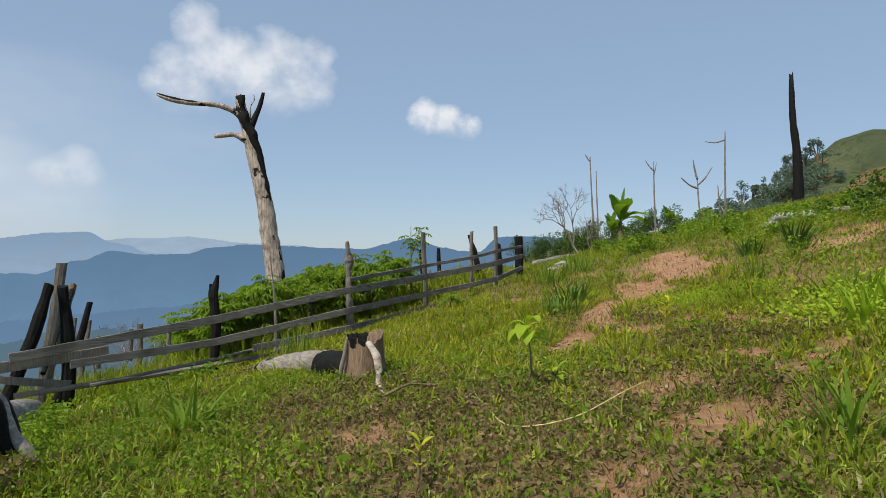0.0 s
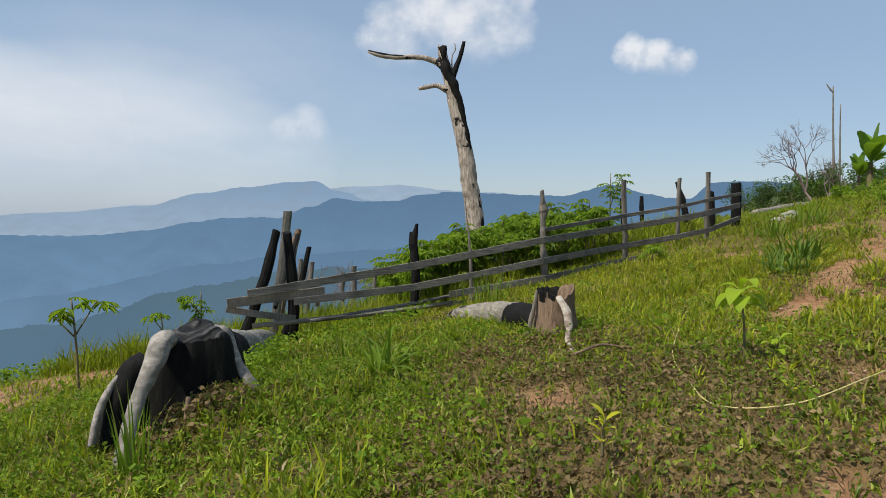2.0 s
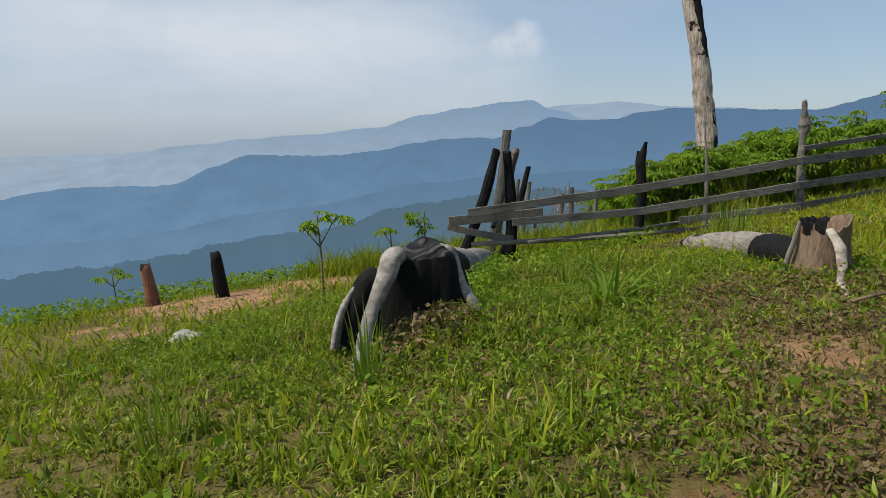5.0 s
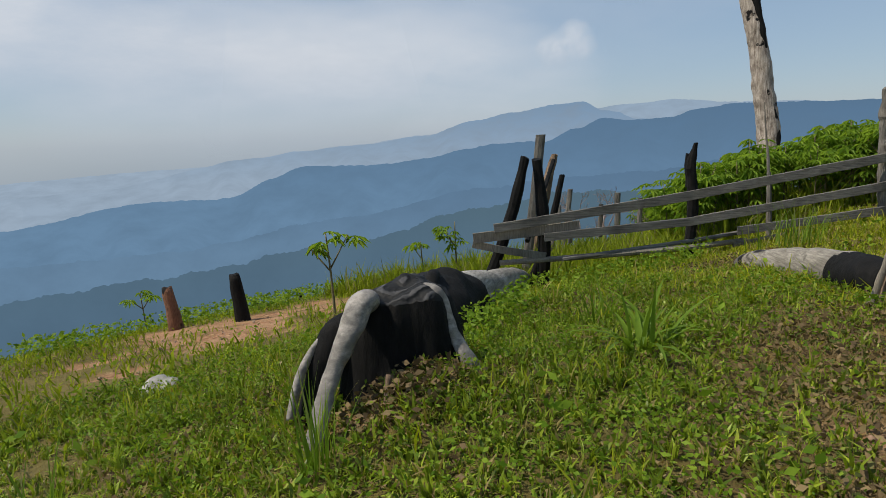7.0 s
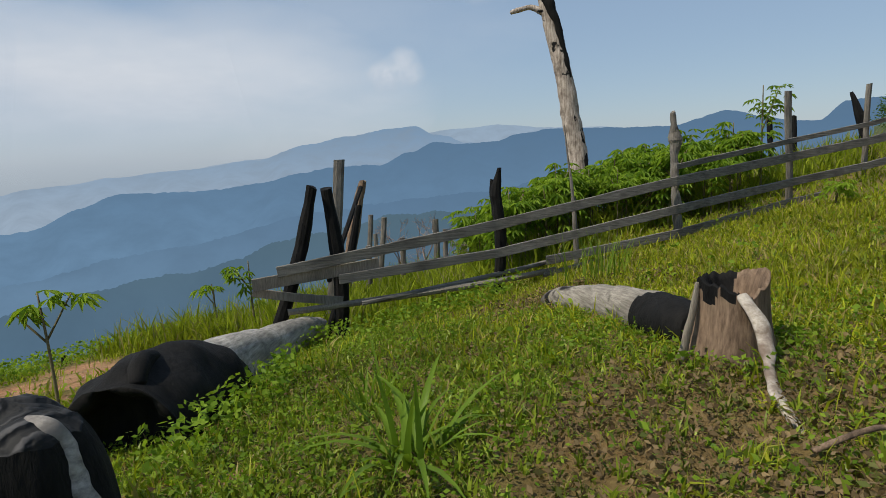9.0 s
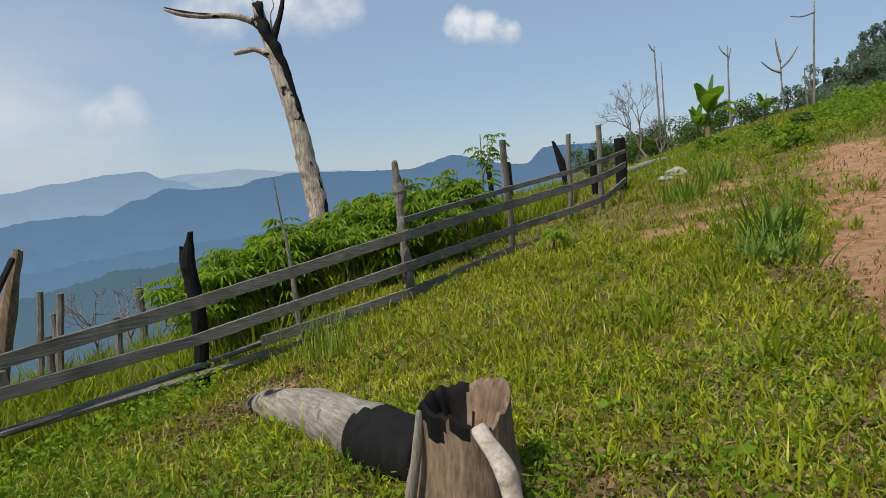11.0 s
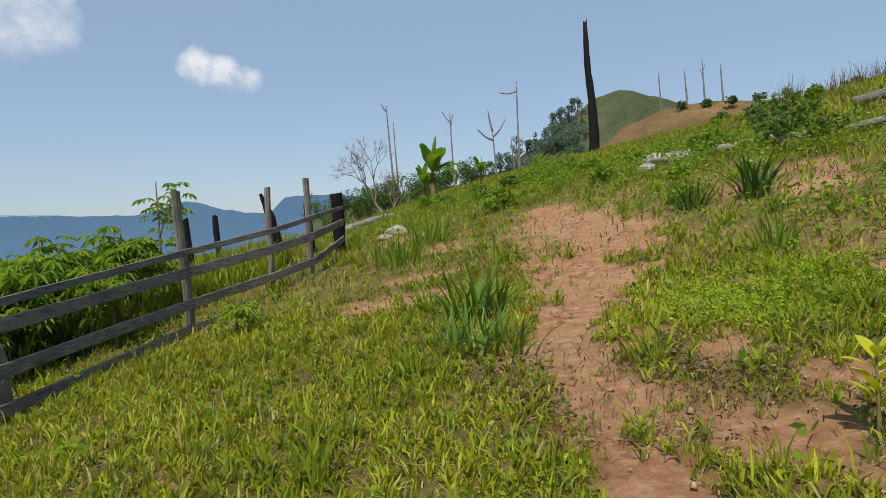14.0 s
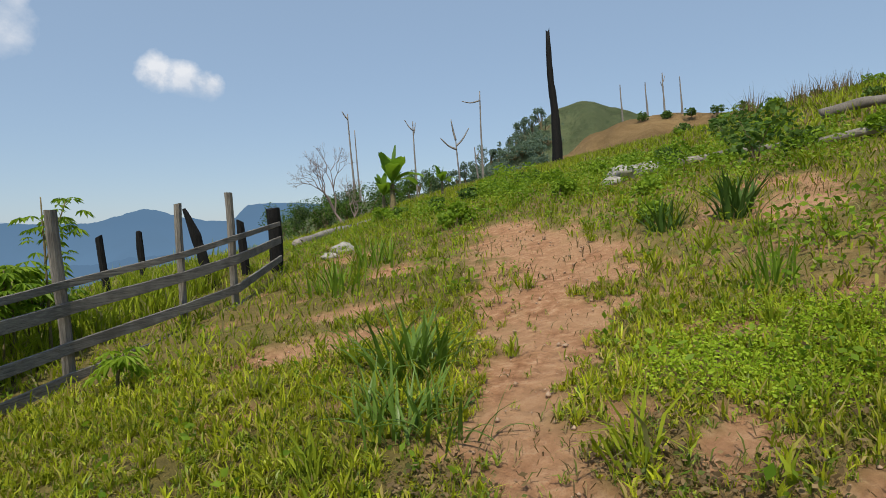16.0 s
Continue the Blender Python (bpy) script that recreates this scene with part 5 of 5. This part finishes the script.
# thicket and trees beyond the crest
trng = np.random.default_rng(21)
for k in range(16):
    a, d = radians(-7.6 - 0.95 * k), 58 + trng.uniform(-3, 14) + (10 if k > 8 else 0)
    x, y = -d * math.sin(a), 5.5 + d * math.cos(a)
    top = 1.65 + d * math.tan(radians(3.0 + 0.19 * k + trng.uniform(-0.5, 0.3)))
    hgt = trng.uniform(2.4, 3.6)
    leafy("tree" if k % 3 == 0 else "bush", (x, y, top - hgt * 1.2), [(trng.uniform(-1, 1) * hgt * 0.45, trng.uniform(-1, 1), hgt * trng.uniform(0.2, 0.85), hgt * trng.uniform(0.22, 0.4)) for _ in range(6)],
          1500, 0.20, FOREST if k % 2 else DARKLEAF, "dense green bush in the thicket beyond the crest", "bush", 0.07, "thicket beyond the crest", None, k)


def bare_tree(name, at, s, seed, label, category):
    rng = np.random.default_rng(seed)
    th = empty(name, pose(*at), label, category)
    bm = bmesh.new()

    def limb(p, d, L, r, deep):
        q = p + d * L
        tube(bm, [p, p.lerp(q, 0.5) + Vector(rng.normal(size=3)) * L * 0.06, q], [r, r * 0.8, r * 0.55], 5, 0.0, 1, 1, 2, 0, False)
        if deep:
            for _ in range(3 if deep > 1 else 4):
                e = (d + Vector(rng.normal(size=3)) * 0.55 + Vector((0, 0, 0.12))).normalized()
                limb(q, e, L * rng.uniform(0.55, 0.8), r * 0.55, deep - 1)

    limb(Vector((0, 0, -0.27 * s)), Vector((-0.25, 0, 1)).normalized(), s, 0.053 * s, 5 if s > 2 else 4)
    limb(Vector((0.1, 0, 0)), Vector((0.5, 0.1, 0.9)).normalized(), 0.66 * s, 0.033 * s, 5 if s > 2 else 4)
    part("crown", bm, DRYLEAF, th)


bare_tree("bare_tree", (12.6, 60.0, 1.2), 3.0, 3, "bare spreading tree with pinkish dry twigs", "tree")
bare_tree("bare_shrub", (-7.9, 15.3, height(-7.9, 15.3)), 0.75, 9, "leafless grey shrub behind the fence", "shrub")
bare_tree("bare_shrub", (-9.0, 15.8, height(-9.0, 15.8)), 0.7, 10, "leafless grey shrub behind the fence", "shrub")

# forest on the flank of the green hill, and trees along its skyline
frng = np.random.default_rng(8)
prof = [(-42, 8.2), (-38, 9.9), (-35.3, 10.7), (-33, 10.3), (-30.5, 8.7), (-27.5, 6.2), (-24, 4.2), (-21, 3.2)]
for k in range(120):
    a = -21.5 - 11.0 * frng.uniform(0, 1) if k > 11 else -22.5 - 0.8 * k
    crest = interp(prof, a)
    d = 322.0 if k <= 11 else frng.uniform(225, 318)
    u = (1 - d / 330) / 0.5
    z = 1.5 + 330 * math.tan(radians(crest))
    z = z + (-20 - z) * u ** 0.9
    big = frng.uniform(4, 7.5) if k > 11 else frng.uniform(8, 14)
    x, y = -d * math.sin(radians(a)), 5 + d * math.cos(radians(a))
    if k <= 11:
        lobes = [(frng.uniform(-3.2, 3.2), frng.uniform(-2, 2), big * frng.uniform(0.45, 1.05), big * frng.uniform(0.12, 0.22)) for _ in range(6)]
    else:
        lobes = [(frng.uniform(-7, 7), frng.uniform(-5, 5), big * frng.uniform(0.2, 0.8), big * frng.uniform(0.35, 0.55)) for _ in range(7)]
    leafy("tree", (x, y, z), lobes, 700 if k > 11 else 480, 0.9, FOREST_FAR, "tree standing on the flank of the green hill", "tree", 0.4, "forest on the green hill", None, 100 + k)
for k in range(9):
    a = -40 - 2.0 * k
    x, y = -112 * math.sin(radians(a)), 5 + 112 * math.cos(radians(a))
    leafy("bush", (x, y, 1.5 + 115 * math.tan(radians(8.6)) - 0.3), [(frng.uniform(-1, 1), 0, frng.uniform(0.3, 0.9), 0.7) for _ in range(4)], 260, 0.4, DARKLEAF, "bush on the tan hilltop", "bush", 0.06, "bushes on the tan hilltop", None, 200 + k)

# bushes, reeds and seed heads on the upper slope
urng = np.random.default_rng(31)
for k in range(64):
    x, y = (urng.uniform(9, 30), urng.uniform(11, 32)) if k < 34 else (urng.uniform(5.5, 14), urng.uniform(12.5, 26))
    if x * 0.55 > y or soil(x, y) > 0.3:
        continue
    s = urng.uniform(0.3, 0.65) * (1.0 if k < 34 else 0.55)
    leafy("bush", (x, y, height(x, y)), [(urng.uniform(-s, s), urng.uniform(-s, s), s * urng.uniform(0.3, 1.1), s * urng.uniform(0.4, 0.7)) for _ in range(4)], 420, 0.12, CASSAVA if k % 3 else DARKLEAF,
          "leafy green bush on the slope", "bush", 0.02, "bushes on the slope", None, 300 + k)
leafy("bush", (29.0, 22.6, height(29.0, 22.6)), [(0, 0, 1.2, 0.6), (0.6, 0.2, 1.0, 0.5), (-0.5, 0, 0.9, 0.5)], 900, 0.13, DARKLEAF, "dark round bush at the top of the slope", "bush", 0.05, "", None, 400)
for k in range(14):
    x, y = 26.0 + urng.uniform(-3.5, 5), 27.0 + urng.uniform(-4, 4)
    tussock(x, y, 26, 1.3 * urng.uniform(0.6, 1.2), 0.03, GRASS_DRY, "tall dry reed grass on the skyline", "reed_clump", 0.7, 50 + k, 0.3)

# vine, stones
bm = bmesh.new()
tube(bm, [on(0.30, 6.0, 0.08), on(0.24, 5.3, 0.04), on(0.32, 4.5, 0.03), on(0.44, 4.02, 0.03), on(0.78, 3.92, 0.05), on(1.2, 4.28, 0.09), on(1.5, 4.8, 0.04)], [0.0045] * 7, 6, 0, 1, 1, 8)
tagged(part("vine", bm, VINE), "thin yellow vine curling over the turf", "vine")


def stone(x, y, s, seed):
    rng = random.Random(seed)
    bm = bmesh.new()
    bmesh.ops.create_icosphere(bm, subdivisions=3, radius=s)
    for v in bm.verts:
        v.co *= 1 + 0.35 * noise.noise(v.co * (1.4 / s) + Vector((seed, 0, 0)))
        v.co.z *= 0.55
    ob = tagged(part("stone", bm, ROCK), "pale grey weathered stone on the ground", "stone", "stones")
    ob.matrix_world = pose(x, y, height(x, y) + s * 0.15, 0, 0, rng.uniform(0, 360))


for k, (x, y, s) in enumerate(((-5.35, 3.28, 0.14), (3.45, 18.9, 0.24), (3.05, 18.4, 0.16), (9.55, 17.6, 0.42), (10.2, 17.5, 0.34), (8.95, 17.3, 0.24), (4.7, 5.6, 0.1))):
    stone(x, y, s, k)


# ---- ground cover ----
def tuft(x, y):
    return 0.60 + 0.55 * noise.noise(Vector((x * 1.1, y * 1.1, 1))) + 0.6 * noise.noise(Vector((x * 3.3, y * 3.3, 8)))


class Field:
    """A function of the plan, kept on a grid and read between its nodes."""

    def __init__(self, fn, x0, x1, y0, y1, step):
        self.x0, self.y0, self.step = x0, y0, step
        self.nx, self.ny = int((x1 - x0) / step) + 2, int((y1 - y0) / step) + 2
        self.v = np.array([[fn(x0 + i * step, y0 + j * step) for i in range(self.nx)] for j in range(self.ny)])

    def at(self, x, y):
        u, w = (x - self.x0) / self.step, (y - self.y0) / self.step
        i, j = np.clip(u.astype(int), 0, self.nx - 2), np.clip(w.astype(int), 0, self.ny - 2)
        u, w = u - i, w - j
        v = self.v
        return (v[j, i] * (1 - u) + v[j, i + 1] * u) * (1 - w) + (v[j + 1, i] * (1 - u) + v[j + 1, i + 1] * u) * w


NEAR = (-6.0, 5.2, 0.6, 13.0)
MIDDLE = (-16.0, 14.5, 0.0, 27.5)
WIDE = (-14.0, 48.0, 8.0, 56.0)
near_h, near_s, near_t, near_d = (Field(fn, *NEAR, 0.09) for fn in (height, soil, tuft, dryness))
mid_h, mid_s, mid_t = (Field(fn, *MIDDLE, 0.22) for fn in (height, soil, tuft))
wide_h = Field(height, *WIDE, 0.6)
wide_t = Field(lambda x, y: tuft(x * 0.4, y * 0.4), *WIDE, 0.6)


def scatter(count, area, seed, field, keep):
    rng = np.random.default_rng(seed)
    x, y = rng.uniform(area[0], area[1], count), rng.uniform(area[2], area[3], count)
    ok = rng.random(count) < keep(x, y)
    x, y = x[ok], y[ok]
    return np.stack([x, y, field.at(x, y) - 0.012], 1), rng


def lay(name, pts, rng, length, width, lean, material, label, power=1.6):
    n = len(pts)
    v, f = blades(pts, length[0] + (length[1] - length[0]) * rng.random(n) ** power, rng.uniform(width[0], width[1], n), rng.uniform(lean[0], lean[1], n), rng)
    return tagged(add_mesh(name, v, f, material), label, "grass", kind="stuff")


def green(x, y):
    return (1 - near_s.at(x, y)) * np.clip(near_t.at(x, y) + 0.1, 0.25, 1.0) * (1.0 - 0.94 * np.clip(near_d.at(x, y), 0, 1))


def outside(x, y):
    depth = np.minimum(np.minimum(x - NEAR[0], NEAR[1] - x), np.minimum(y - NEAR[2], NEAR[3] - y))
    return np.clip(1.0 - depth / 1.5, 0, 1)


def feather(x, y):
    """The short turf thins out over the last stretch before its border."""
    depth = np.minimum(np.minimum(x - NEAR[0], NEAR[1] - x), np.minimum(y - NEAR[2], NEAR[3] - y))
    return np.clip(0.15 + depth / 1.3, 0, 1)


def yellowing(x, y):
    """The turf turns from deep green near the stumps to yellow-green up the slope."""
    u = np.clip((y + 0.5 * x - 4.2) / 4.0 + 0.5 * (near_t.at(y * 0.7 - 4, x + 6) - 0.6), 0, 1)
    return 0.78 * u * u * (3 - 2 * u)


def lay_tufts(name, pts, rng, per, size, width, material, label, spread=0.012, lean=(0.15, 1.45)):
    """Grass in tufts: each a fan of pointed blades from one root, some tufts twice the size of others."""
    n = len(pts)
    big = size[0] + (size[1] - size[0]) * rng.random(n) ** 2.2
    count = np.clip(rng.poisson(per, n), 3, None)
    owner = np.repeat(np.arange(n), count)
    m = len(owner)
    roots = pts[owner] + np.stack([rng.normal(0, spread, m), rng.normal(0, spread, m), np.zeros(m)], 1)
    length = big[owner] * rng.uniform(0.5, 1.15, m)
    wide = np.clip(length * 0.16, width[0], width[1]) * rng.uniform(0.7, 1.2, m)
    v, f = blades(roots, length, wide, rng.uniform(lean[0], lean[1], m), rng)
    return tagged(add_mesh(name, v, f, material), label, "grass", kind="stuff")


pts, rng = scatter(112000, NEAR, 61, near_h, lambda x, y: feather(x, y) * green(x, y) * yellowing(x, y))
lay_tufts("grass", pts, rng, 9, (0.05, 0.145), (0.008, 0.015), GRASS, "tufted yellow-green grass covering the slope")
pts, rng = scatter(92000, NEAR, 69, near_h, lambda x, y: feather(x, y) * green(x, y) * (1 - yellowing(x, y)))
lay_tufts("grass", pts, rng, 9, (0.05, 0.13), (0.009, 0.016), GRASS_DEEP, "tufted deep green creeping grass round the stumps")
pts, rng = scatter(45000, NEAR, 79, near_h, lambda x, y: feather(x, y) * (0.10 + 0.22 * np.clip(near_d.at(x, y), 0, 1)) * (1 - 0.7 * near_s.at(x, y)))
lay_tufts("grass", pts, rng, 8, (0.04, 0.11), (0.006, 0.011), GRASS_DEEP, "small green tufts among dry growth")
pts, rng = scatter(9000, (-11.5, 1.0, 9.0, 20.0), 82, mid_h, lambda x, y: (((x + 4.6) * -0.8 + (y - 9.3) * 0.6 > 0.35) & ((x + 4.6) * -0.8 + (y - 9.3) * 0.6 < 7)) * 0.75)
lay_tufts("grass", pts, rng, 9, (0.3, 0.75), (0.014, 0.026), GRASS_TALL, "tall rank grass under the cassava behind the fence", 0.05, (0.1, 0.9))
pts, rng = scatter(5200, MIDDLE, 80, mid_h, lambda x, y: (x > 0) * (y > 7.5) * (1 - 0.9 * mid_s.at(x, y)) * (mid_t.at(x * 1.2, y * 1.2 - 4) > 0.7))
lay_tufts("grass", pts, rng, 26, (0.16, 0.42), (0.012, 0.02), GRASS_TALL, "rank grass clumps beside the path", 0.04)
pts, rng = scatter(22000, NEAR, 68, near_h, lambda x, y: feather(x, y) * green(x, y) * (near_t.at(x, y) > 0.7))
lay("grass", pts, rng, (0.12, 0.26), (0.007, 0.013), (0.15, 0.8), GRASS, "longer grass stems standing out of the turf")
pts, rng = scatter(170000, NEAR, 62, near_h, lambda x, y: (1 - 0.75 * near_s.at(x, y)) * np.clip(0.10 + 1.1 * np.maximum(0.0, near_d.at(x, y)), 0, 1))
lay("dry_grass", pts, rng, (0.035, 0.11), (0.005, 0.011), (0.7, 1.5), GRASS_DRY, "trampled dry straw-coloured grass among the green")
pts, rng = scatter(165000, MIDDLE, 63, mid_h, lambda x, y: outside(x, y) * (1 - mid_s.at(x, y)) * np.maximum(0.1, mid_t.at(x, y)))
lay("grass", pts, rng, (0.07, 0.24), (0.014, 0.028), (0.3, 1.25), GRASS_TALL, "knee-low green grass and weeds on the slope")
pts, rng = scatter(60000, MIDDLE, 76, mid_h, lambda x, y: outside(x, y) * (x > 1) * np.clip(1.1 - mid_t.at(y - 8, x + 4), 0, 0.8))
lay("dry_grass", pts, rng, (0.05, 0.2), (0.008, 0.018), (0.4, 1.4), GRASS_DRY, "dry straw-coloured grass scattered over the slope")
pts, rng = scatter(40000, WIDE, 77, wide_h, lambda x, y: ~((x < 14) & (y < 27)) * np.clip(1.0 - wide_t.at(y, x), 0, 0.7))
lay("dry_grass", pts, rng, (0.15, 0.45), (0.025, 0.05), (0.3, 1.1), GRASS_DRY, "dry straw-coloured grass on the far slope")
pts, rng = scatter(130000, WIDE, 64, wide_h, lambda x, y: ~((x < 14) & (y < 27)) * np.maximum(0.15, wide_t.at(x, y)))
lay("grass", pts, rng, (0.18, 0.5), (0.03, 0.07), (0.2, 1.0), GRASS_TALL, "tall green grass and weeds on the far slope")


def leafy_weeds(name, count, area, seed, keep, per, spread, rise, size, material, label):
    """Low broad-leaved weeds: a few leaves round each root."""
    pts, rng = scatter(count, area, seed, mid_h, keep)
    n = len(pts) * per
    base = np.repeat(pts, per, 0) + np.stack([rng.normal(0, spread, n), rng.normal(0, spread, n), rng.uniform(0.02, rise, n)], 1)
    v, f = leaf_cloud(base, rng.uniform(size[0], size[1], n), rng, 0.1)
    return tagged(add_mesh(name, v, f, material), label, "weeds", kind="stuff")


leafy_weeds("weeds", 30000, MIDDLE, 65, lambda x, y: (1 - mid_s.at(x, y)) * np.where(x < 2.5, 0.12, 0.55) * np.clip(mid_t.at(x + 0.8, y * 0.9), 0, 1), 6, 0.05, 0.18, (0.03, 0.085), CASSAVA, "low broad-leaved green weeds among the grass")
leafy_weeds("weeds", 6000, (2.9, 5.3, 8.2, 10.6), 71, lambda x, y: np.clip(1.4 - np.hypot(x - 4.05, (y - 9.3) * 1.3) / 0.85, 0, 1) * (1 - mid_s.at(x, y)), 9, 0.05, 0.08, (0.014, 0.034), LIME, "bright lime-green ground-covering weeds beside the path")
leafy_weeds("weeds", 1500, (3.2, 6.5, 4.8, 8.2), 72, lambda x, y: np.clip(1.3 - np.hypot(x - 4.6, (y - 6.4) * 0.8) / 1.2, 0, 1) ** 1.5, 9, 0.09, 0.24, (0.03, 0.075), LIME, "leafy bright green weeds on the bank")
leafy_weeds("weeds", 2600, (5.5, 14.0, 9.5, 24.0), 73, lambda x, y: (mid_t.at(x, y * 0.7 + 3) > 0.75) * (1 - mid_s.at(x, y)), 26, 0.16, 0.5, (0.04, 0.10), CASSAVA, "knee-high leafy weeds on the slope")
leafy_weeds("weeds", 1100, (-6.3, -3.4, 7.4, 10.6), 74, lambda x, y: np.clip(1.3 - np.abs((x + 5.0) * 0.74 - (y - 8.3) * 0.67 - 0.28) / 0.35, 0, 1), 10, 0.07, 0.3, (0.03, 0.07), CASSAVA, "leafy weeds along the foot of the fence")

leafy_weeds("weeds", 900, (-14.5, -10.6, 3.5, 11.5), 75, lambda x, y: (1 - mid_s.at(x, y)) * 0.6 * np.clip(mid_t.at(x, y) + 0.2, 0, 1), 14, 0.12, 0.35, (0.05, 0.11), CASSAVA, "leafy weeds along the edge of the hilltop")
leafy_weeds("weeds", 16000, (-6.0, 1.5, 2.4, 8.0), 77, lambda x, y: (1 - mid_s.at(x, y)) * (1 - 0.85 * np.clip(near_d.at(x, y), 0, 1)) * np.clip(mid_t.at(x * 1.3 + 2, y * 1.3 - 3), 0.1, 1), 5, 0.04, 0.11, (0.014, 0.04), CASSAVA, "small-leaved creeping weeds in the turf round the stumps")
leafy_weeds("withered_weeds", 16000, (-4.0, 4.5, 2.2, 9.5), 81, lambda x, y: (1 - mid_s.at(x, y)) * np.clip(0.04 + near_d.at(x, y), 0, 1), 6, 0.04, 0.08, (0.016, 0.05), LITTER, "withered brown weeds and leaf litter in the turf")
leafy_weeds("weeds", 700, (-1.9, -0.1, 5.9, 7.4), 83, lambda x, y: np.clip(1.2 - np.abs(np.hypot(x + 0.86, y - 6.6) - 0.34) / 0.10, 0, 1), 6, 0.03, 0.13, (0.02, 0.05), CASSAVA, "low leafy weeds round the foot of the stump")
leafy_weeds("withered_weeds", 900, (-3.3, -2.0, 3.0, 4.2), 84, lambda x, y: np.clip(1.2 - np.hypot(x + 2.6, y - 3.55) / 0.32, 0, 1), 7, 0.03, 0.10, (0.02, 0.07), LITTER, "withered brown leaves heaped against the burnt stump")
leafy_weeds("weeds", 420, (-4.4, -3.0, 4.5, 6.4), 78, lambda x, y: np.clip(1.2 - np.abs((x + 3.5) * 0.9 + (y - 5.3) * 0.42) / 0.16, 0, 1), 9, 0.05, 0.3, (0.025, 0.07), CASSAVA, "leafy weeds along the foot of the burnt log")


def clods():
    """Small stones and clods on the bare soil."""
    pts, rng = scatter(22000, (-10, 9, 2.5, 18), 66, mid_h, lambda x, y: mid_s.at(x, y) * 0.4)
    n = len(pts)
    s = 0.006 + 0.024 * rng.random(n) ** 2.5
    dirs = np.array([(1, 0, 0), (0, 1, 0), (-1, 0, 0), (0, -1, 0), (0, 0, 0.8), (0, 0, -0.6)])
    v = (pts[:, None] + s[:, None, None] * dirs[None] * rng.uniform(0.6, 1.3, (n, 6, 1))).reshape(-1, 3)
    i = np.arange(n)[:, None] * 6
    f = np.stack([i + q for q in ([0, 1, 4], [1, 2, 4], [2, 3, 4], [3, 0, 4], [1, 0, 5], [2, 1, 5], [3, 2, 5], [0, 3, 5])], 1).reshape(-1, 3)
    m = plain_mat("soil_clods", (0.24, 0.14, 0.085), (0.46, 0.34, 0.24), 6)
    return tagged(add_mesh("clods", v, f, m), "small pale stones and clods on the bare soil", "pebbles", kind="stuff")


clods()
